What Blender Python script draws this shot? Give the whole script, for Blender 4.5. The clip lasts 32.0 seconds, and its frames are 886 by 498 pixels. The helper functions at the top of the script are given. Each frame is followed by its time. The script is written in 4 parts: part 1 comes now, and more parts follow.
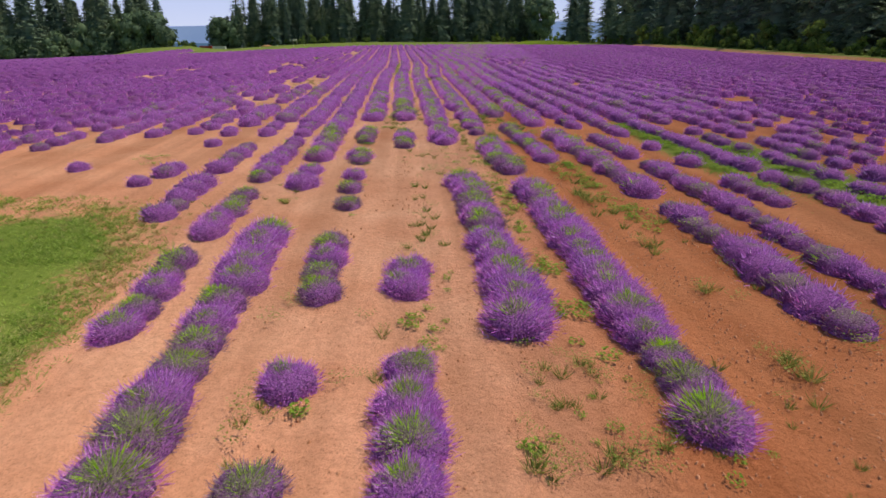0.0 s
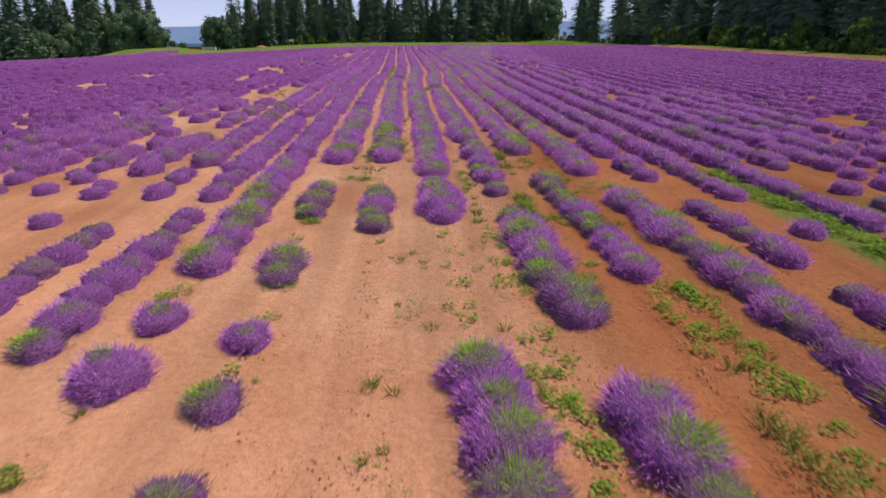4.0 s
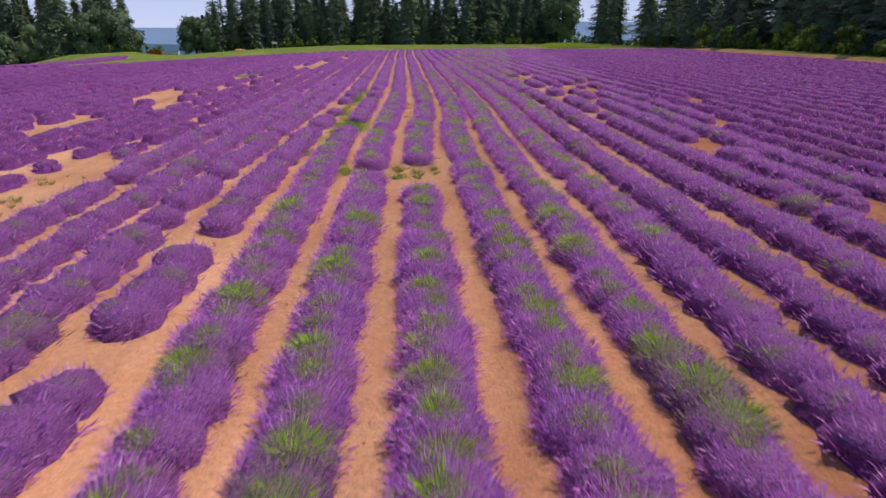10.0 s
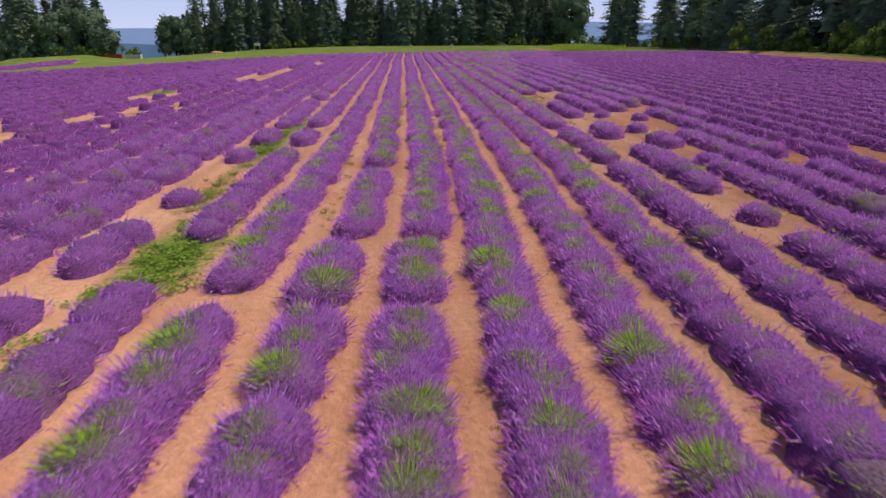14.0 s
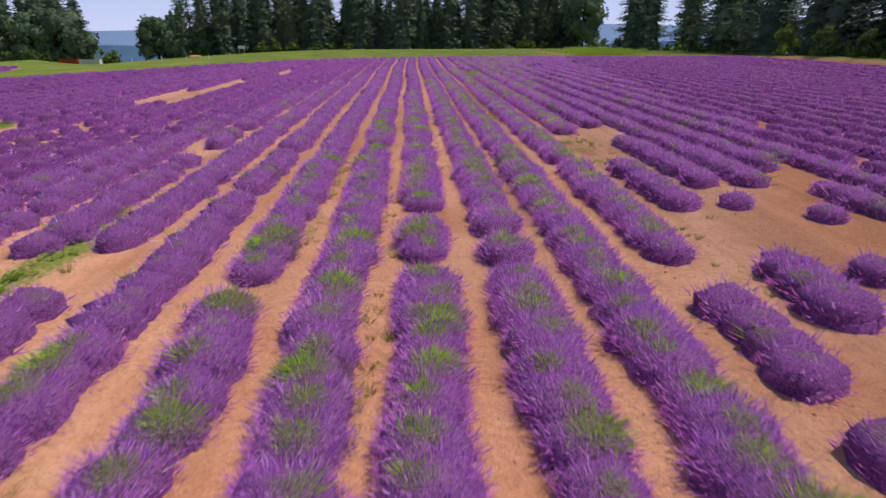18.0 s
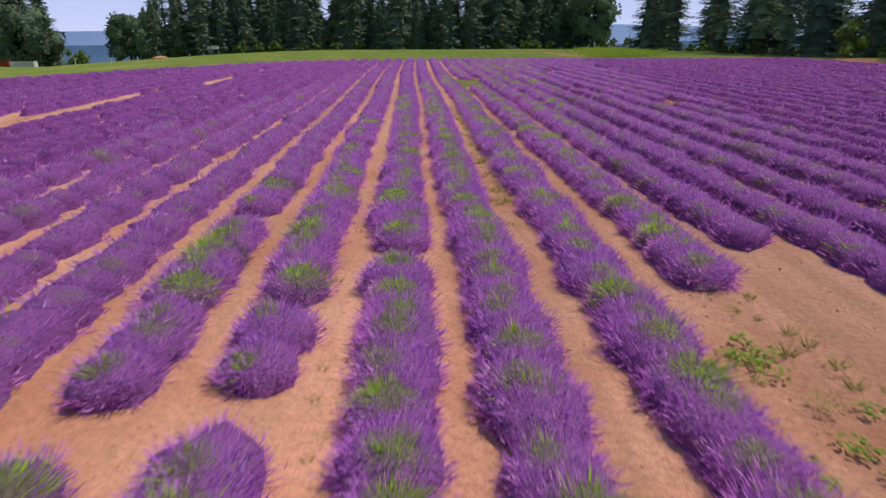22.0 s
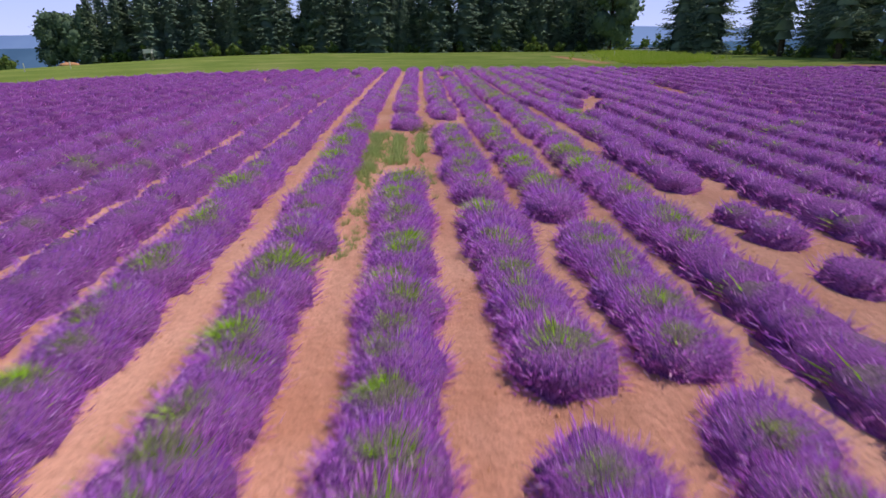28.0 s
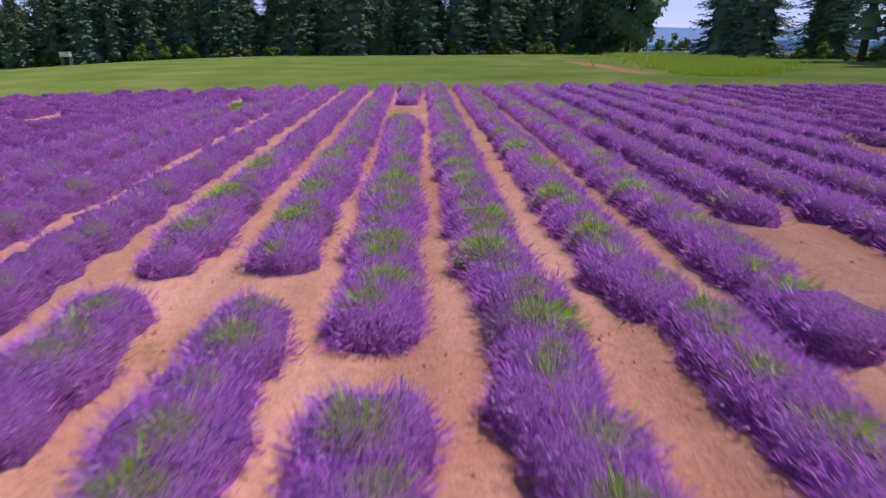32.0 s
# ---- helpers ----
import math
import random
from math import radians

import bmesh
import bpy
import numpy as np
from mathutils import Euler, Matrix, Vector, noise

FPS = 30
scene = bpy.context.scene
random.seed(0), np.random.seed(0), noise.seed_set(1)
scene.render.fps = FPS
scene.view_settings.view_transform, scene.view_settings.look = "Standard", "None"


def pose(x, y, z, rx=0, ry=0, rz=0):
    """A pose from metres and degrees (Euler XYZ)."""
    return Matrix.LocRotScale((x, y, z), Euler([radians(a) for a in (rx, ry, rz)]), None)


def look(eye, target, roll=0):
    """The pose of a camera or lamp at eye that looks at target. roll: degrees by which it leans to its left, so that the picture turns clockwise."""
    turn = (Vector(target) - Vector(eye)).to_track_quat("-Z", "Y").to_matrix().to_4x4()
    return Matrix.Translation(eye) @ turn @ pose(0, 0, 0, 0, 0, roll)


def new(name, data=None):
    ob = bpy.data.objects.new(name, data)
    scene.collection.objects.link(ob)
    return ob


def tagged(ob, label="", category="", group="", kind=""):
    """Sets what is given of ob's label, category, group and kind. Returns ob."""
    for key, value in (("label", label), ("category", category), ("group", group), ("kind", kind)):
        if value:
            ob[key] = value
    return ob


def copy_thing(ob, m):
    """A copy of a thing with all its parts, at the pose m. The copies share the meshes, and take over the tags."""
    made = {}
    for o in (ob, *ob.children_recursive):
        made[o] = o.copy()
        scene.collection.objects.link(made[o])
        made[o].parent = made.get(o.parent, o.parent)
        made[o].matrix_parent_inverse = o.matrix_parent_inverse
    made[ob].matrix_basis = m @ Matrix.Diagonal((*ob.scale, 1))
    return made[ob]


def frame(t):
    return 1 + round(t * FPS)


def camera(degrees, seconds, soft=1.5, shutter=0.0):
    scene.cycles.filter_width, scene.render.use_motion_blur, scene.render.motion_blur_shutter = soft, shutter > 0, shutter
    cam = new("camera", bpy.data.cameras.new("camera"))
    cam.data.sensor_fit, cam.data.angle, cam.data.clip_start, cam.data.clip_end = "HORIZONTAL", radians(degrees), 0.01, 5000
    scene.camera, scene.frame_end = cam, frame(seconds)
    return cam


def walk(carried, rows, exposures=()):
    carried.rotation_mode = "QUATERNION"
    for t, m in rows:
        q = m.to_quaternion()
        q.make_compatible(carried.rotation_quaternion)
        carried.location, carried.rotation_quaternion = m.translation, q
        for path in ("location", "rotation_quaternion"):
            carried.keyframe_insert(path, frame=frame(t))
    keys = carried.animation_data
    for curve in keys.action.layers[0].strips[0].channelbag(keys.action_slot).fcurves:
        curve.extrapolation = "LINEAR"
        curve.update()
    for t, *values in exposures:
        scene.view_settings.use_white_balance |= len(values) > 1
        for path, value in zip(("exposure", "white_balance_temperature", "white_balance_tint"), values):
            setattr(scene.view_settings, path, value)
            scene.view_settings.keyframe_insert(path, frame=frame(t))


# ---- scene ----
cam = camera(76.0, 32.0, shutter=0.3)
ROWS = [  # seconds, place, tilt, lean, turn
    (0.0, 0.000, 0.000, 4.222, 69.32, 0.00, -3.85),
    (0.5, 0.126, 0.826, 4.195, 69.32, 0.03, -3.81),
    (1.0, 0.258, 1.739, 4.193, 69.32, 0.01, -3.74),
    (1.5, 0.422, 2.775, 4.225, 69.32, 0.04, -3.69),
    (2.0, 0.523, 3.927, 4.218, 69.32, 0.07, -3.66),
    (2.5, 0.612, 5.245, 4.207, 69.34, 0.06, -3.63),
    (4.5, 0.826, 11.703, 4.202, 69.32, 0.07, -3.51),
    (5.0, 0.882, 13.626, 4.229, 69.32, 0.07, -3.46),
    (5.5, 0.997, 15.692, 4.251, 69.32, 0.11, -3.42),
    (6.0, 1.118, 17.860, 4.281, 69.35, 0.09, -3.38),
    (6.5, 1.267, 20.062, 4.300, 69.35, 0.11, -3.33),
    (7.0, 1.438, 22.257, 4.331, 69.33, 0.11, -3.31),
    (7.5, 1.609, 24.462, 4.379, 69.34, 0.13, -3.28),
    (8.0, 1.798, 26.616, 4.391, 69.35, 0.11, -3.26),
    (8.5, 2.032, 28.778, 4.403, 69.37, 0.15, -3.24),
    (9.0, 2.264, 30.929, 4.450, 69.37, 0.13, -3.21),
    (9.5, 2.516, 33.050, 4.467, 69.35, 0.14, -3.18),
    (10.0, 2.745, 35.164, 4.504, 69.37, 0.15, -3.16),
    (10.5, 2.975, 37.303, 4.509, 69.35, 0.17, -3.14),
    (11.0, 3.272, 39.447, 4.519, 69.33, 0.15, -3.14),
    (11.5, 3.568, 41.581, 4.514, 69.37, 0.19, -3.11),
    (12.0, 3.841, 43.672, 4.556, 69.37, 0.17, -3.08),
    (12.5, 4.089, 45.721, 4.577, 69.37, 0.14, -3.08),
    (13.0, 4.313, 47.737, 4.576, 69.39, 0.16, -3.07),
    (13.5, 4.494, 49.750, 4.577, 69.40, 0.19, -3.04),
    (14.0, 4.649, 51.728, 4.559, 69.40, 0.20, -3.01),
    (14.5, 4.805, 53.724, 4.651, 69.44, 0.17, -2.96),
    (16.5, 5.821, 61.225, 4.532, 69.60, 0.15, -2.64),
    (17.0, 6.004, 63.301, 4.660, 69.60, 0.15, -2.58),
    (17.5, 6.181, 65.312, 4.651, 69.59, 0.17, -2.57),
    (18.0, 6.357, 67.286, 4.616, 69.59, 0.18, -2.54),
    (18.5, 6.526, 69.197, 4.581, 69.59, 0.18, -2.51),
    (19.0, 6.714, 71.072, 4.585, 69.57, 0.21, -2.48),
    (19.5, 6.905, 72.992, 4.522, 69.59, 0.23, -2.45),
    (20.0, 7.142, 74.976, 4.485, 69.56, 0.24, -2.44),
    (20.5, 7.384, 77.031, 4.468, 69.57, 0.23, -2.42),
    (21.0, 7.651, 79.126, 4.421, 69.55, 0.22, -2.42),
    (21.5, 7.941, 81.271, 4.388, 69.59, 0.19, -2.42),
    (22.0, 8.234, 83.473, 4.363, 69.62, 0.16, -2.43),
    (22.5, 8.528, 85.683, 4.341, 69.62, 0.17, -2.44),
    (23.0, 8.863, 87.904, 4.324, 69.62, 0.21, -2.40),
    (23.5, 9.196, 90.140, 4.291, 69.62, 0.21, -2.38),
    (24.0, 9.528, 92.373, 4.269, 69.62, 0.22, -2.36),
    (24.5, 9.837, 94.601, 4.237, 69.62, 0.24, -2.34),
    (25.0, 10.145, 96.844, 4.243, 69.61, 0.25, -2.34),
    (25.5, 10.455, 99.137, 4.271, 69.61, 0.25, -2.34),
    (27.5, 12.301, 108.199, 4.119, 69.81, 0.29, -2.18),
    (28.0, 12.688, 110.973, 4.140, 69.81, 0.28, -2.18),
    (28.5, 13.056, 113.792, 4.115, 69.79, 0.29, -2.19),
    (29.0, 13.404, 116.628, 4.127, 69.80, 0.30, -2.20),
    (29.5, 13.784, 119.369, 4.125, 69.81, 0.26, -2.24),
    (30.0, 14.119, 122.033, 4.129, 69.84, 0.24, -2.25),
    (30.5, 14.417, 124.736, 4.106, 69.84, 0.27, -2.29),
    (31.0, 14.752, 127.429, 4.108, 69.84, 0.26, -2.31),
    (31.5, 15.088, 130.127, 4.105, 69.84, 0.28, -2.33),
    (32.0, 15.442, 132.820, 4.144, 69.85, 0.28, -2.35),
]
walk(cam, [(t, pose(x, y, z, rx, ry, rz)) for t, x, y, z, rx, ry, rz in ROWS], [(0.0, -0.3, 8100, 1.5), (12.0, -0.34, 7900, 4.0), (24.0, -0.32, 7400, 7.0), (32.0, -0.26, 6700, 11.0)])

# ---- light ----
world = bpy.data.worlds.new("sky")
scene.world = world
world.use_nodes = True
wn = world.node_tree.nodes
sky = wn.new("ShaderNodeTexSky")
sky.sky_type = "NISHITA"
sky.sun_disc = False
sky.sun_elevation = radians(65)
sky.sun_rotation = radians(80)
sky.altitude = 900
sky.air_density, sky.dust_density, sky.ozone_density = 1.0, 0.15, 4.0
world.node_tree.links.new(sky.outputs[0], wn["Background"].inputs[0])
wn["Background"].inputs[1].default_value = 0.15
sun = new("sun", bpy.data.lights.new("sun", "SUN"))
sun.data.energy, sun.data.angle, sun.data.color = 4.0, radians(0.5), (1.0, 0.95, 0.87)
SUN_AZ, SUN_EL = radians(80), radians(65)  # clockwise from +y
sun.matrix_world = look((0, 0, 0), (-math.sin(SUN_AZ) * math.cos(SUN_EL), -math.cos(SUN_AZ) * math.cos(SUN_EL), -math.sin(SUN_EL)))


# ---- materials ----
def material(name, rough=0.9, spec=0.2):
    m = bpy.data.materials.new(name)
    m.use_nodes = True
    b = m.node_tree.nodes["Principled BSDF"]
    b.inputs["Roughness"].default_value = rough
    b.inputs["Specular IOR Level"].default_value = spec
    return m, m.node_tree.nodes, m.node_tree.links, b


def ramp(n, stops):
    r = n.new("ShaderNodeValToRGB")
    while len(r.color_ramp.elements) < len(stops):
        r.color_ramp.elements.new(0.5)
    for e, (p, c) in zip(r.color_ramp.elements, stops):
        e.position, e.color = p, (*c, 1)
    return r


def noise_tex(n, l, scale, detail=4, rough=0.6, coords=None):
    t = n.new("ShaderNodeTexNoise")
    t.inputs["Scale"].default_value, t.inputs["Detail"].default_value, t.inputs["Roughness"].default_value = scale, detail, rough
    if coords is None:
        coords = n.new("ShaderNodeNewGeometry").outputs["Position"]
    l.new(coords, t.inputs["Vector"])
    return t


def mix(n, l, fac, a, b, blend="MIX"):
    x = n.new("ShaderNodeMix")
    x.data_type, x.blend_type = "RGBA", blend
    for sock, v in ((x.inputs[0], fac), (x.inputs[6], a), (x.inputs[7], b)):
        if isinstance(v, bpy.types.NodeSocket):
            l.new(v, sock)
        elif isinstance(v, tuple):
            sock.default_value = (*v, 1)
        else:
            sock.default_value = v
    return x.outputs[2]


def island_material(name, stops, rough=0.85, spec=0.15, patch=0.25, patch_cols=None, trans=0.0):
    """Colour varies from piece to piece and slowly from place to place."""
    m, n, l, b = material(name, rough, spec)
    g = n.new("ShaderNodeNewGeometry")
    r = ramp(n, stops)
    l.new(g.outputs["Random Per Island"], r.inputs[0])
    col = r.outputs[0]
    if patch_cols:
        t = noise_tex(n, l, patch, 3)
        r2 = ramp(n, patch_cols)
        l.new(t.outputs[0], r2.inputs[0])
        col = mix(n, l, 1.0, col, r2.outputs[0], "MULTIPLY")
    l.new(col, b.inputs["Base Color"])
    if trans:
        tr = n.new("ShaderNodeBsdfTranslucent")
        l.new(col, tr.inputs[0])
        ms = n.new("ShaderNodeMixShader")
        ms.inputs[0].default_value = trans
        l.new(b.outputs[0], ms.inputs[1])
        l.new(tr.outputs[0], ms.inputs[2])
        l.new(ms.outputs[0], n["Material Output"].inputs[0])
    return m


LIL = [(0.35, (0.86, 0.84, 0.97)), (0.65, (1.1, 1.06, 1.03))]
flower_mat = island_material("lavender_flowers", [(0.0, (0.38, 0.1, 0.47)), (0.3, (0.65, 0.2, 0.78)), (0.7, (0.8, 0.31, 0.92)), (1.0, (0.88, 0.57, 0.94))], patch=0.9, patch_cols=LIL, trans=0.36)
pale_flower_mat = island_material("faded_lavender_flowers", [(0.0, (0.24, 0.13, 0.24)), (0.5, (0.38, 0.21, 0.4)), (1.0, (0.52, 0.38, 0.46))], patch=0.9, patch_cols=LIL, trans=0.3)
leaf_mat = island_material("lavender_leaves", [(0.0, (0.19, 0.26, 0.06)), (0.45, (0.42, 0.56, 0.11)), (1.0, (0.66, 0.8, 0.18))], patch=2.3, patch_cols=[(0.38, (0.9, 0.88, 0.8)), (0.56, (1.1, 1.4, 0.55))], trans=0.5)


def stem_mass(name, dark, light, top):
    """Packed flower stems round the sides, grey-green foliage mixed in towards the open middle."""
    m, n, l, b = material(name, 0.9, 0.1)
    t, u = noise_tex(n, l, 38.0, 3, 0.7), noise_tex(n, l, 22.0, 3, 0.7)
    a = n.new("ShaderNodeAttribute")
    a.attribute_name = "top"
    add = n.new("ShaderNodeMath")
    add.operation = "MULTIPLY_ADD"
    l.new(u.outputs[0], add.inputs[0])
    add.inputs[1].default_value = 1.6
    l.new(a.outputs["Fac"], add.inputs[2])
    r = ramp(n, [(1.2, (0, 0, 0)), (1.0, (0, 0, 0))])
    r.color_ramp.elements[0].position, r.color_ramp.elements[1].position = 0.5, 0.74
    r.color_ramp.elements[1].color = (0.75, 0.75, 0.75, 1)
    half = n.new("ShaderNodeMath")
    half.operation = "MULTIPLY"
    half.inputs[1].default_value = 0.5
    l.new(add.outputs[0], half.inputs[0])
    l.new(half.outputs[0], r.inputs[0])
    r1 = ramp(n, [(0.36, dark), (0.62, light)])
    r2 = ramp(n, [(0.36, tuple(0.5 * v for v in top)), (0.62, tuple(1.3 * v for v in top))])
    l.new(t.outputs[0], r1.inputs[0])
    l.new(t.outputs[0], r2.inputs[0])
    l.new(mix(n, l, r.outputs[0], r1.outputs[0], r2.outputs[0]), b.inputs["Base Color"])
    bump = n.new("ShaderNodeBump")
    bump.inputs["Strength"].default_value, bump.inputs["Distance"].default_value = 1.0, 0.06
    l.new(t.outputs[0], bump.inputs["Height"])
    l.new(bump.outputs[0], b.inputs["Normal"])
    return m


core_mat = stem_mass("lavender_stems", (0.16, 0.055, 0.19), (0.5, 0.18, 0.6), (0.2, 0.22, 0.1))
mid_core_mat = stem_mass("lavender_thick", (0.14, 0.048, 0.17), (0.46, 0.15, 0.57), (0.25, 0.19, 0.19))
far_core_mat = stem_mass("lavender_mass", (0.13, 0.04, 0.17), (0.38, 0.1, 0.5), (0.3, 0.13, 0.27))
tall_mat = island_material("tall_grass_blades", [(0.0, (0.32, 0.43, 0.15)), (0.6, (0.48, 0.6, 0.23)), (1.0, (0.62, 0.7, 0.34))], trans=0.35)
meadow_mat = island_material("meadow_blades", [(0.0, (0.3, 0.43, 0.05)), (0.6, (0.46, 0.58, 0.08)), (1.0, (0.66, 0.64, 0.2))], trans=0.3)
weed_mat = island_material("weed_leaves", [(0.0, (0.13, 0.23, 0.035)), (0.6, (0.24, 0.38, 0.06)), (1.0, (0.4, 0.5, 0.12))], trans=0.4)
lawn_mat = island_material("lawn_blades", [(0.0, (0.2, 0.31, 0.06)), (0.6, (0.32, 0.44, 0.09)), (1.0, (0.5, 0.55, 0.2))], trans=0.4)
herb_mat = island_material("thin_weeds", [(0.0, (0.16, 0.2, 0.05)), (0.6, (0.26, 0.32, 0.08)), (1.0, (0.42, 0.42, 0.16))], trans=0.4)
litter_shade_mat = island_material("plant_bits_and_shade", [(0.0, (0.07, 0.04, 0.03)), (0.6, (0.16, 0.08, 0.05)), (1.0, (0.3, 0.2, 0.1))])
dry_mat = island_material("dry_grass", [(0.0, (0.42, 0.32, 0.14)), (0.5, (0.34, 0.33, 0.11)), (1.0, (0.55, 0.44, 0.22))])
clod_mat = island_material("soil_clods", [(0.0, (0.44, 0.19, 0.11)), (1.0, (0.64, 0.31, 0.2))])


def soil_ground():
    m, n, l, b = material("field_and_grass", 0.95, 0.08)
    pos = n.new("ShaderNodeNewGeometry").outputs["Position"]
    # soil
    big = noise_tex(n, l, 0.35, 4, 0.6, pos)
    soil = ramp(n, [(0.3, (0.6, 0.28, 0.182)), (0.5, (0.69, 0.358, 0.252)), (0.72, (0.76, 0.43, 0.315))])
    l.new(big.outputs[0], soil.inputs[0])
    fine = noise_tex(n, l, 9.0, 6, 0.7, pos)
    fr = ramp(n, [(0.3, (0.86, 0.84, 0.82)), (0.6, (1.06, 1.06, 1.06))])
    l.new(fine.outputs[0], fr.inputs[0])
    soil_c = mix(n, l, 1.0, soil.outputs[0], fr.outputs[0], "MULTIPLY")
    # crumbs and small pits
    cr = noise_tex(n, l, 34.0, 5, 0.75, pos)
    crr = ramp(n, [(0.34, (0.62, 0.56, 0.52)), (0.45, (1.0, 1.0, 1.0)), (0.7, (1.08, 1.08, 1.08))])
    l.new(cr.outputs[0], crr.inputs[0])
    soil_c = mix(n, l, 1.0, soil_c, crr.outputs[0], "MULTIPLY")
    # redder soil, and the darkening towards the view's sides put into its colour
    ti = n.new("ShaderNodeAttribute")
    ti.attribute_name = "side_dim"
    soil_c = mix(n, l, ti.outputs["Fac"], soil_c, mix(n, l, 1.0, soil_c, (0.8, 0.58, 0.42), "MULTIPLY"))
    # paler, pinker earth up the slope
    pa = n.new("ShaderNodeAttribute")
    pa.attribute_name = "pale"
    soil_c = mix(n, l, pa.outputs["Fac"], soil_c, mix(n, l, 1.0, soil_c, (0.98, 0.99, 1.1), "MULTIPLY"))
    # wheel tracks: smooth strips drawn out along the rows
    mp = n.new("ShaderNodeMapping")
    mp.inputs["Scale"].default_value = (1.3, 0.06, 1)
    l.new(pos, mp.inputs["Vector"])
    tr = noise_tex(n, l, 1.0, 3, 0.5, mp.outputs[0])
    trr = ramp(n, [(0.38, (0.86, 0.84, 0.82)), (0.6, (1.06, 1.06, 1.06))])
    l.new(tr.outputs[0], trr.inputs[0])
    soil_c = mix(n, l, 1.0, soil_c, trr.outputs[0], "MULTIPLY")
    # grass
    gn = noise_tex(n, l, 0.12, 5, 0.65, pos)
    gr = ramp(n, [(0.3, (0.14, 0.2, 0.04)), (0.5, (0.21, 0.27, 0.06)), (0.7, (0.34, 0.34, 0.12))])
    l.new(gn.outputs[0], gr.inputs[0])
    gf = noise_tex(n, l, 7.0, 5, 0.75, pos)
    gfr = ramp(n, [(0.3, (0.65, 0.7, 0.6)), (0.65, (1.15, 1.12, 1.1))])
    l.new(gf.outputs[0], gfr.inputs[0])
    grass_c = mix(n, l, 1.0, gr.outputs[0], gfr.outputs[0], "MULTIPLY")
    at = n.new("ShaderNodeAttribute")
    at.attribute_name = "grass"
    edge = n.new("ShaderNodeMath")
    edge.operation = "MULTIPLY_ADD"
    l.new(fine.outputs[0], edge.inputs[0])
    edge.inputs[1].default_value = 1.5
    edge.inputs[2].default_value = -0.75
    add = n.new("ShaderNodeMath")
    add.operation = "ADD"
    l.new(at.outputs["Fac"], add.inputs[0])
    l.new(edge.outputs[0], add.inputs[1])
    er = ramp(n, [(0.4, (0, 0, 0)), (0.6, (1, 1, 1))])
    l.new(add.outputs[0], er.inputs[0])
    l.new(mix(n, l, er.outputs[0], soil_c, grass_c), b.inputs["Base Color"])
    b.inputs["Diffuse Roughness"].default_value = 1.0
    bump = n.new("ShaderNodeBump")
    bump.inputs["Strength"].default_value, bump.inputs["Distance"].default_value = 0.85, 0.06
    l.new(fine.outputs[0], bump.inputs["Height"])
    l.new(bump.outputs[0], b.inputs["Normal"])
    return m


ground_mat = soil_ground()


def bark(name, c):
    m, n, l, b = material(name, 0.95, 0.1)
    t = noise_tex(n, l, 3.0, 6)
    r = ramp(n, [(0.3, tuple(v * 0.6 for v in c)), (0.7, c)])
    l.new(t.outputs[0], r.inputs[0])
    l.new(r.outputs[0], b.inputs["Base Color"])
    return m


bark_mat = bark("bark", (0.1, 0.075, 0.055))
fir_mat = island_material("fir_needles", [(0.0, (0.12, 0.175, 0.15)), (0.5, (0.19, 0.26, 0.205)), (1.0, (0.26, 0.34, 0.24))], patch=0.05, patch_cols=[(0.35, (0.8, 0.85, 0.95)), (0.65, (1.15, 1.1, 0.95))], trans=0.22)
oak_mat = island_material("oak_leaves", [(0.0, (0.08, 0.125, 0.095)), (0.6, (0.115, 0.17, 0.12)), (1.0, (0.155, 0.215, 0.135))], patch=0.05, patch_cols=[(0.35, (0.85, 0.85, 0.9)), (0.65, (1.15, 1.15, 1.0))], trans=0.22)
shrub_mat = island_material("shrub_leaves", [(0.0, (0.08, 0.13, 0.045)), (0.6, (0.14, 0.21, 0.06)), (1.0, (0.23, 0.31, 0.09))], patch=0.08, patch_cols=[(0.35, (0.6, 0.66, 0.7)), (0.65, (1.2, 1.15, 0.9))], trans=0.35)


def plain(name, c, rough=0.6, scale=4.0):
    m, n, l, b = material(name, rough, 0.3)
    t = noise_tex(n, l, scale, 5)
    r = ramp(n, [(0.3, tuple(v * 0.8 for v in c)), (0.7, c)])
    l.new(t.outputs[0], r.inputs[0])
    l.new(r.outputs[0], b.inputs["Base Color"])
    return m


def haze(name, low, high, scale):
    """Far distance: the blue of hazy air is put into the colour, which glows softly."""
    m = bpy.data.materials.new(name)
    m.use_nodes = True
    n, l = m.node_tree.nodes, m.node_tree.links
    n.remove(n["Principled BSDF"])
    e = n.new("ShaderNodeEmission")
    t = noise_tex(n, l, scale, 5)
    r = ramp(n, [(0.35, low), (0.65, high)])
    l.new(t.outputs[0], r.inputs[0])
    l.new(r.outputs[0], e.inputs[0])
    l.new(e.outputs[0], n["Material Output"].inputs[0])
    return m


# ---- the lie of the land ----
SLOPE_Y = [-60, 0, 50, 100, 150, 166, 176, 212, 270, 409, 737, 3275]
SLOPE_Z = [-0.3, 0, 0.42, 0.85, 1.27, 1.36, 1.45, 1.5, 1.3, -4, -45, -70]


def smooth(a, b, v):
    u = np.clip((np.asarray(v, float) - a) / (b - a), 0, 1)
    return u * u * (3 - 2 * u)


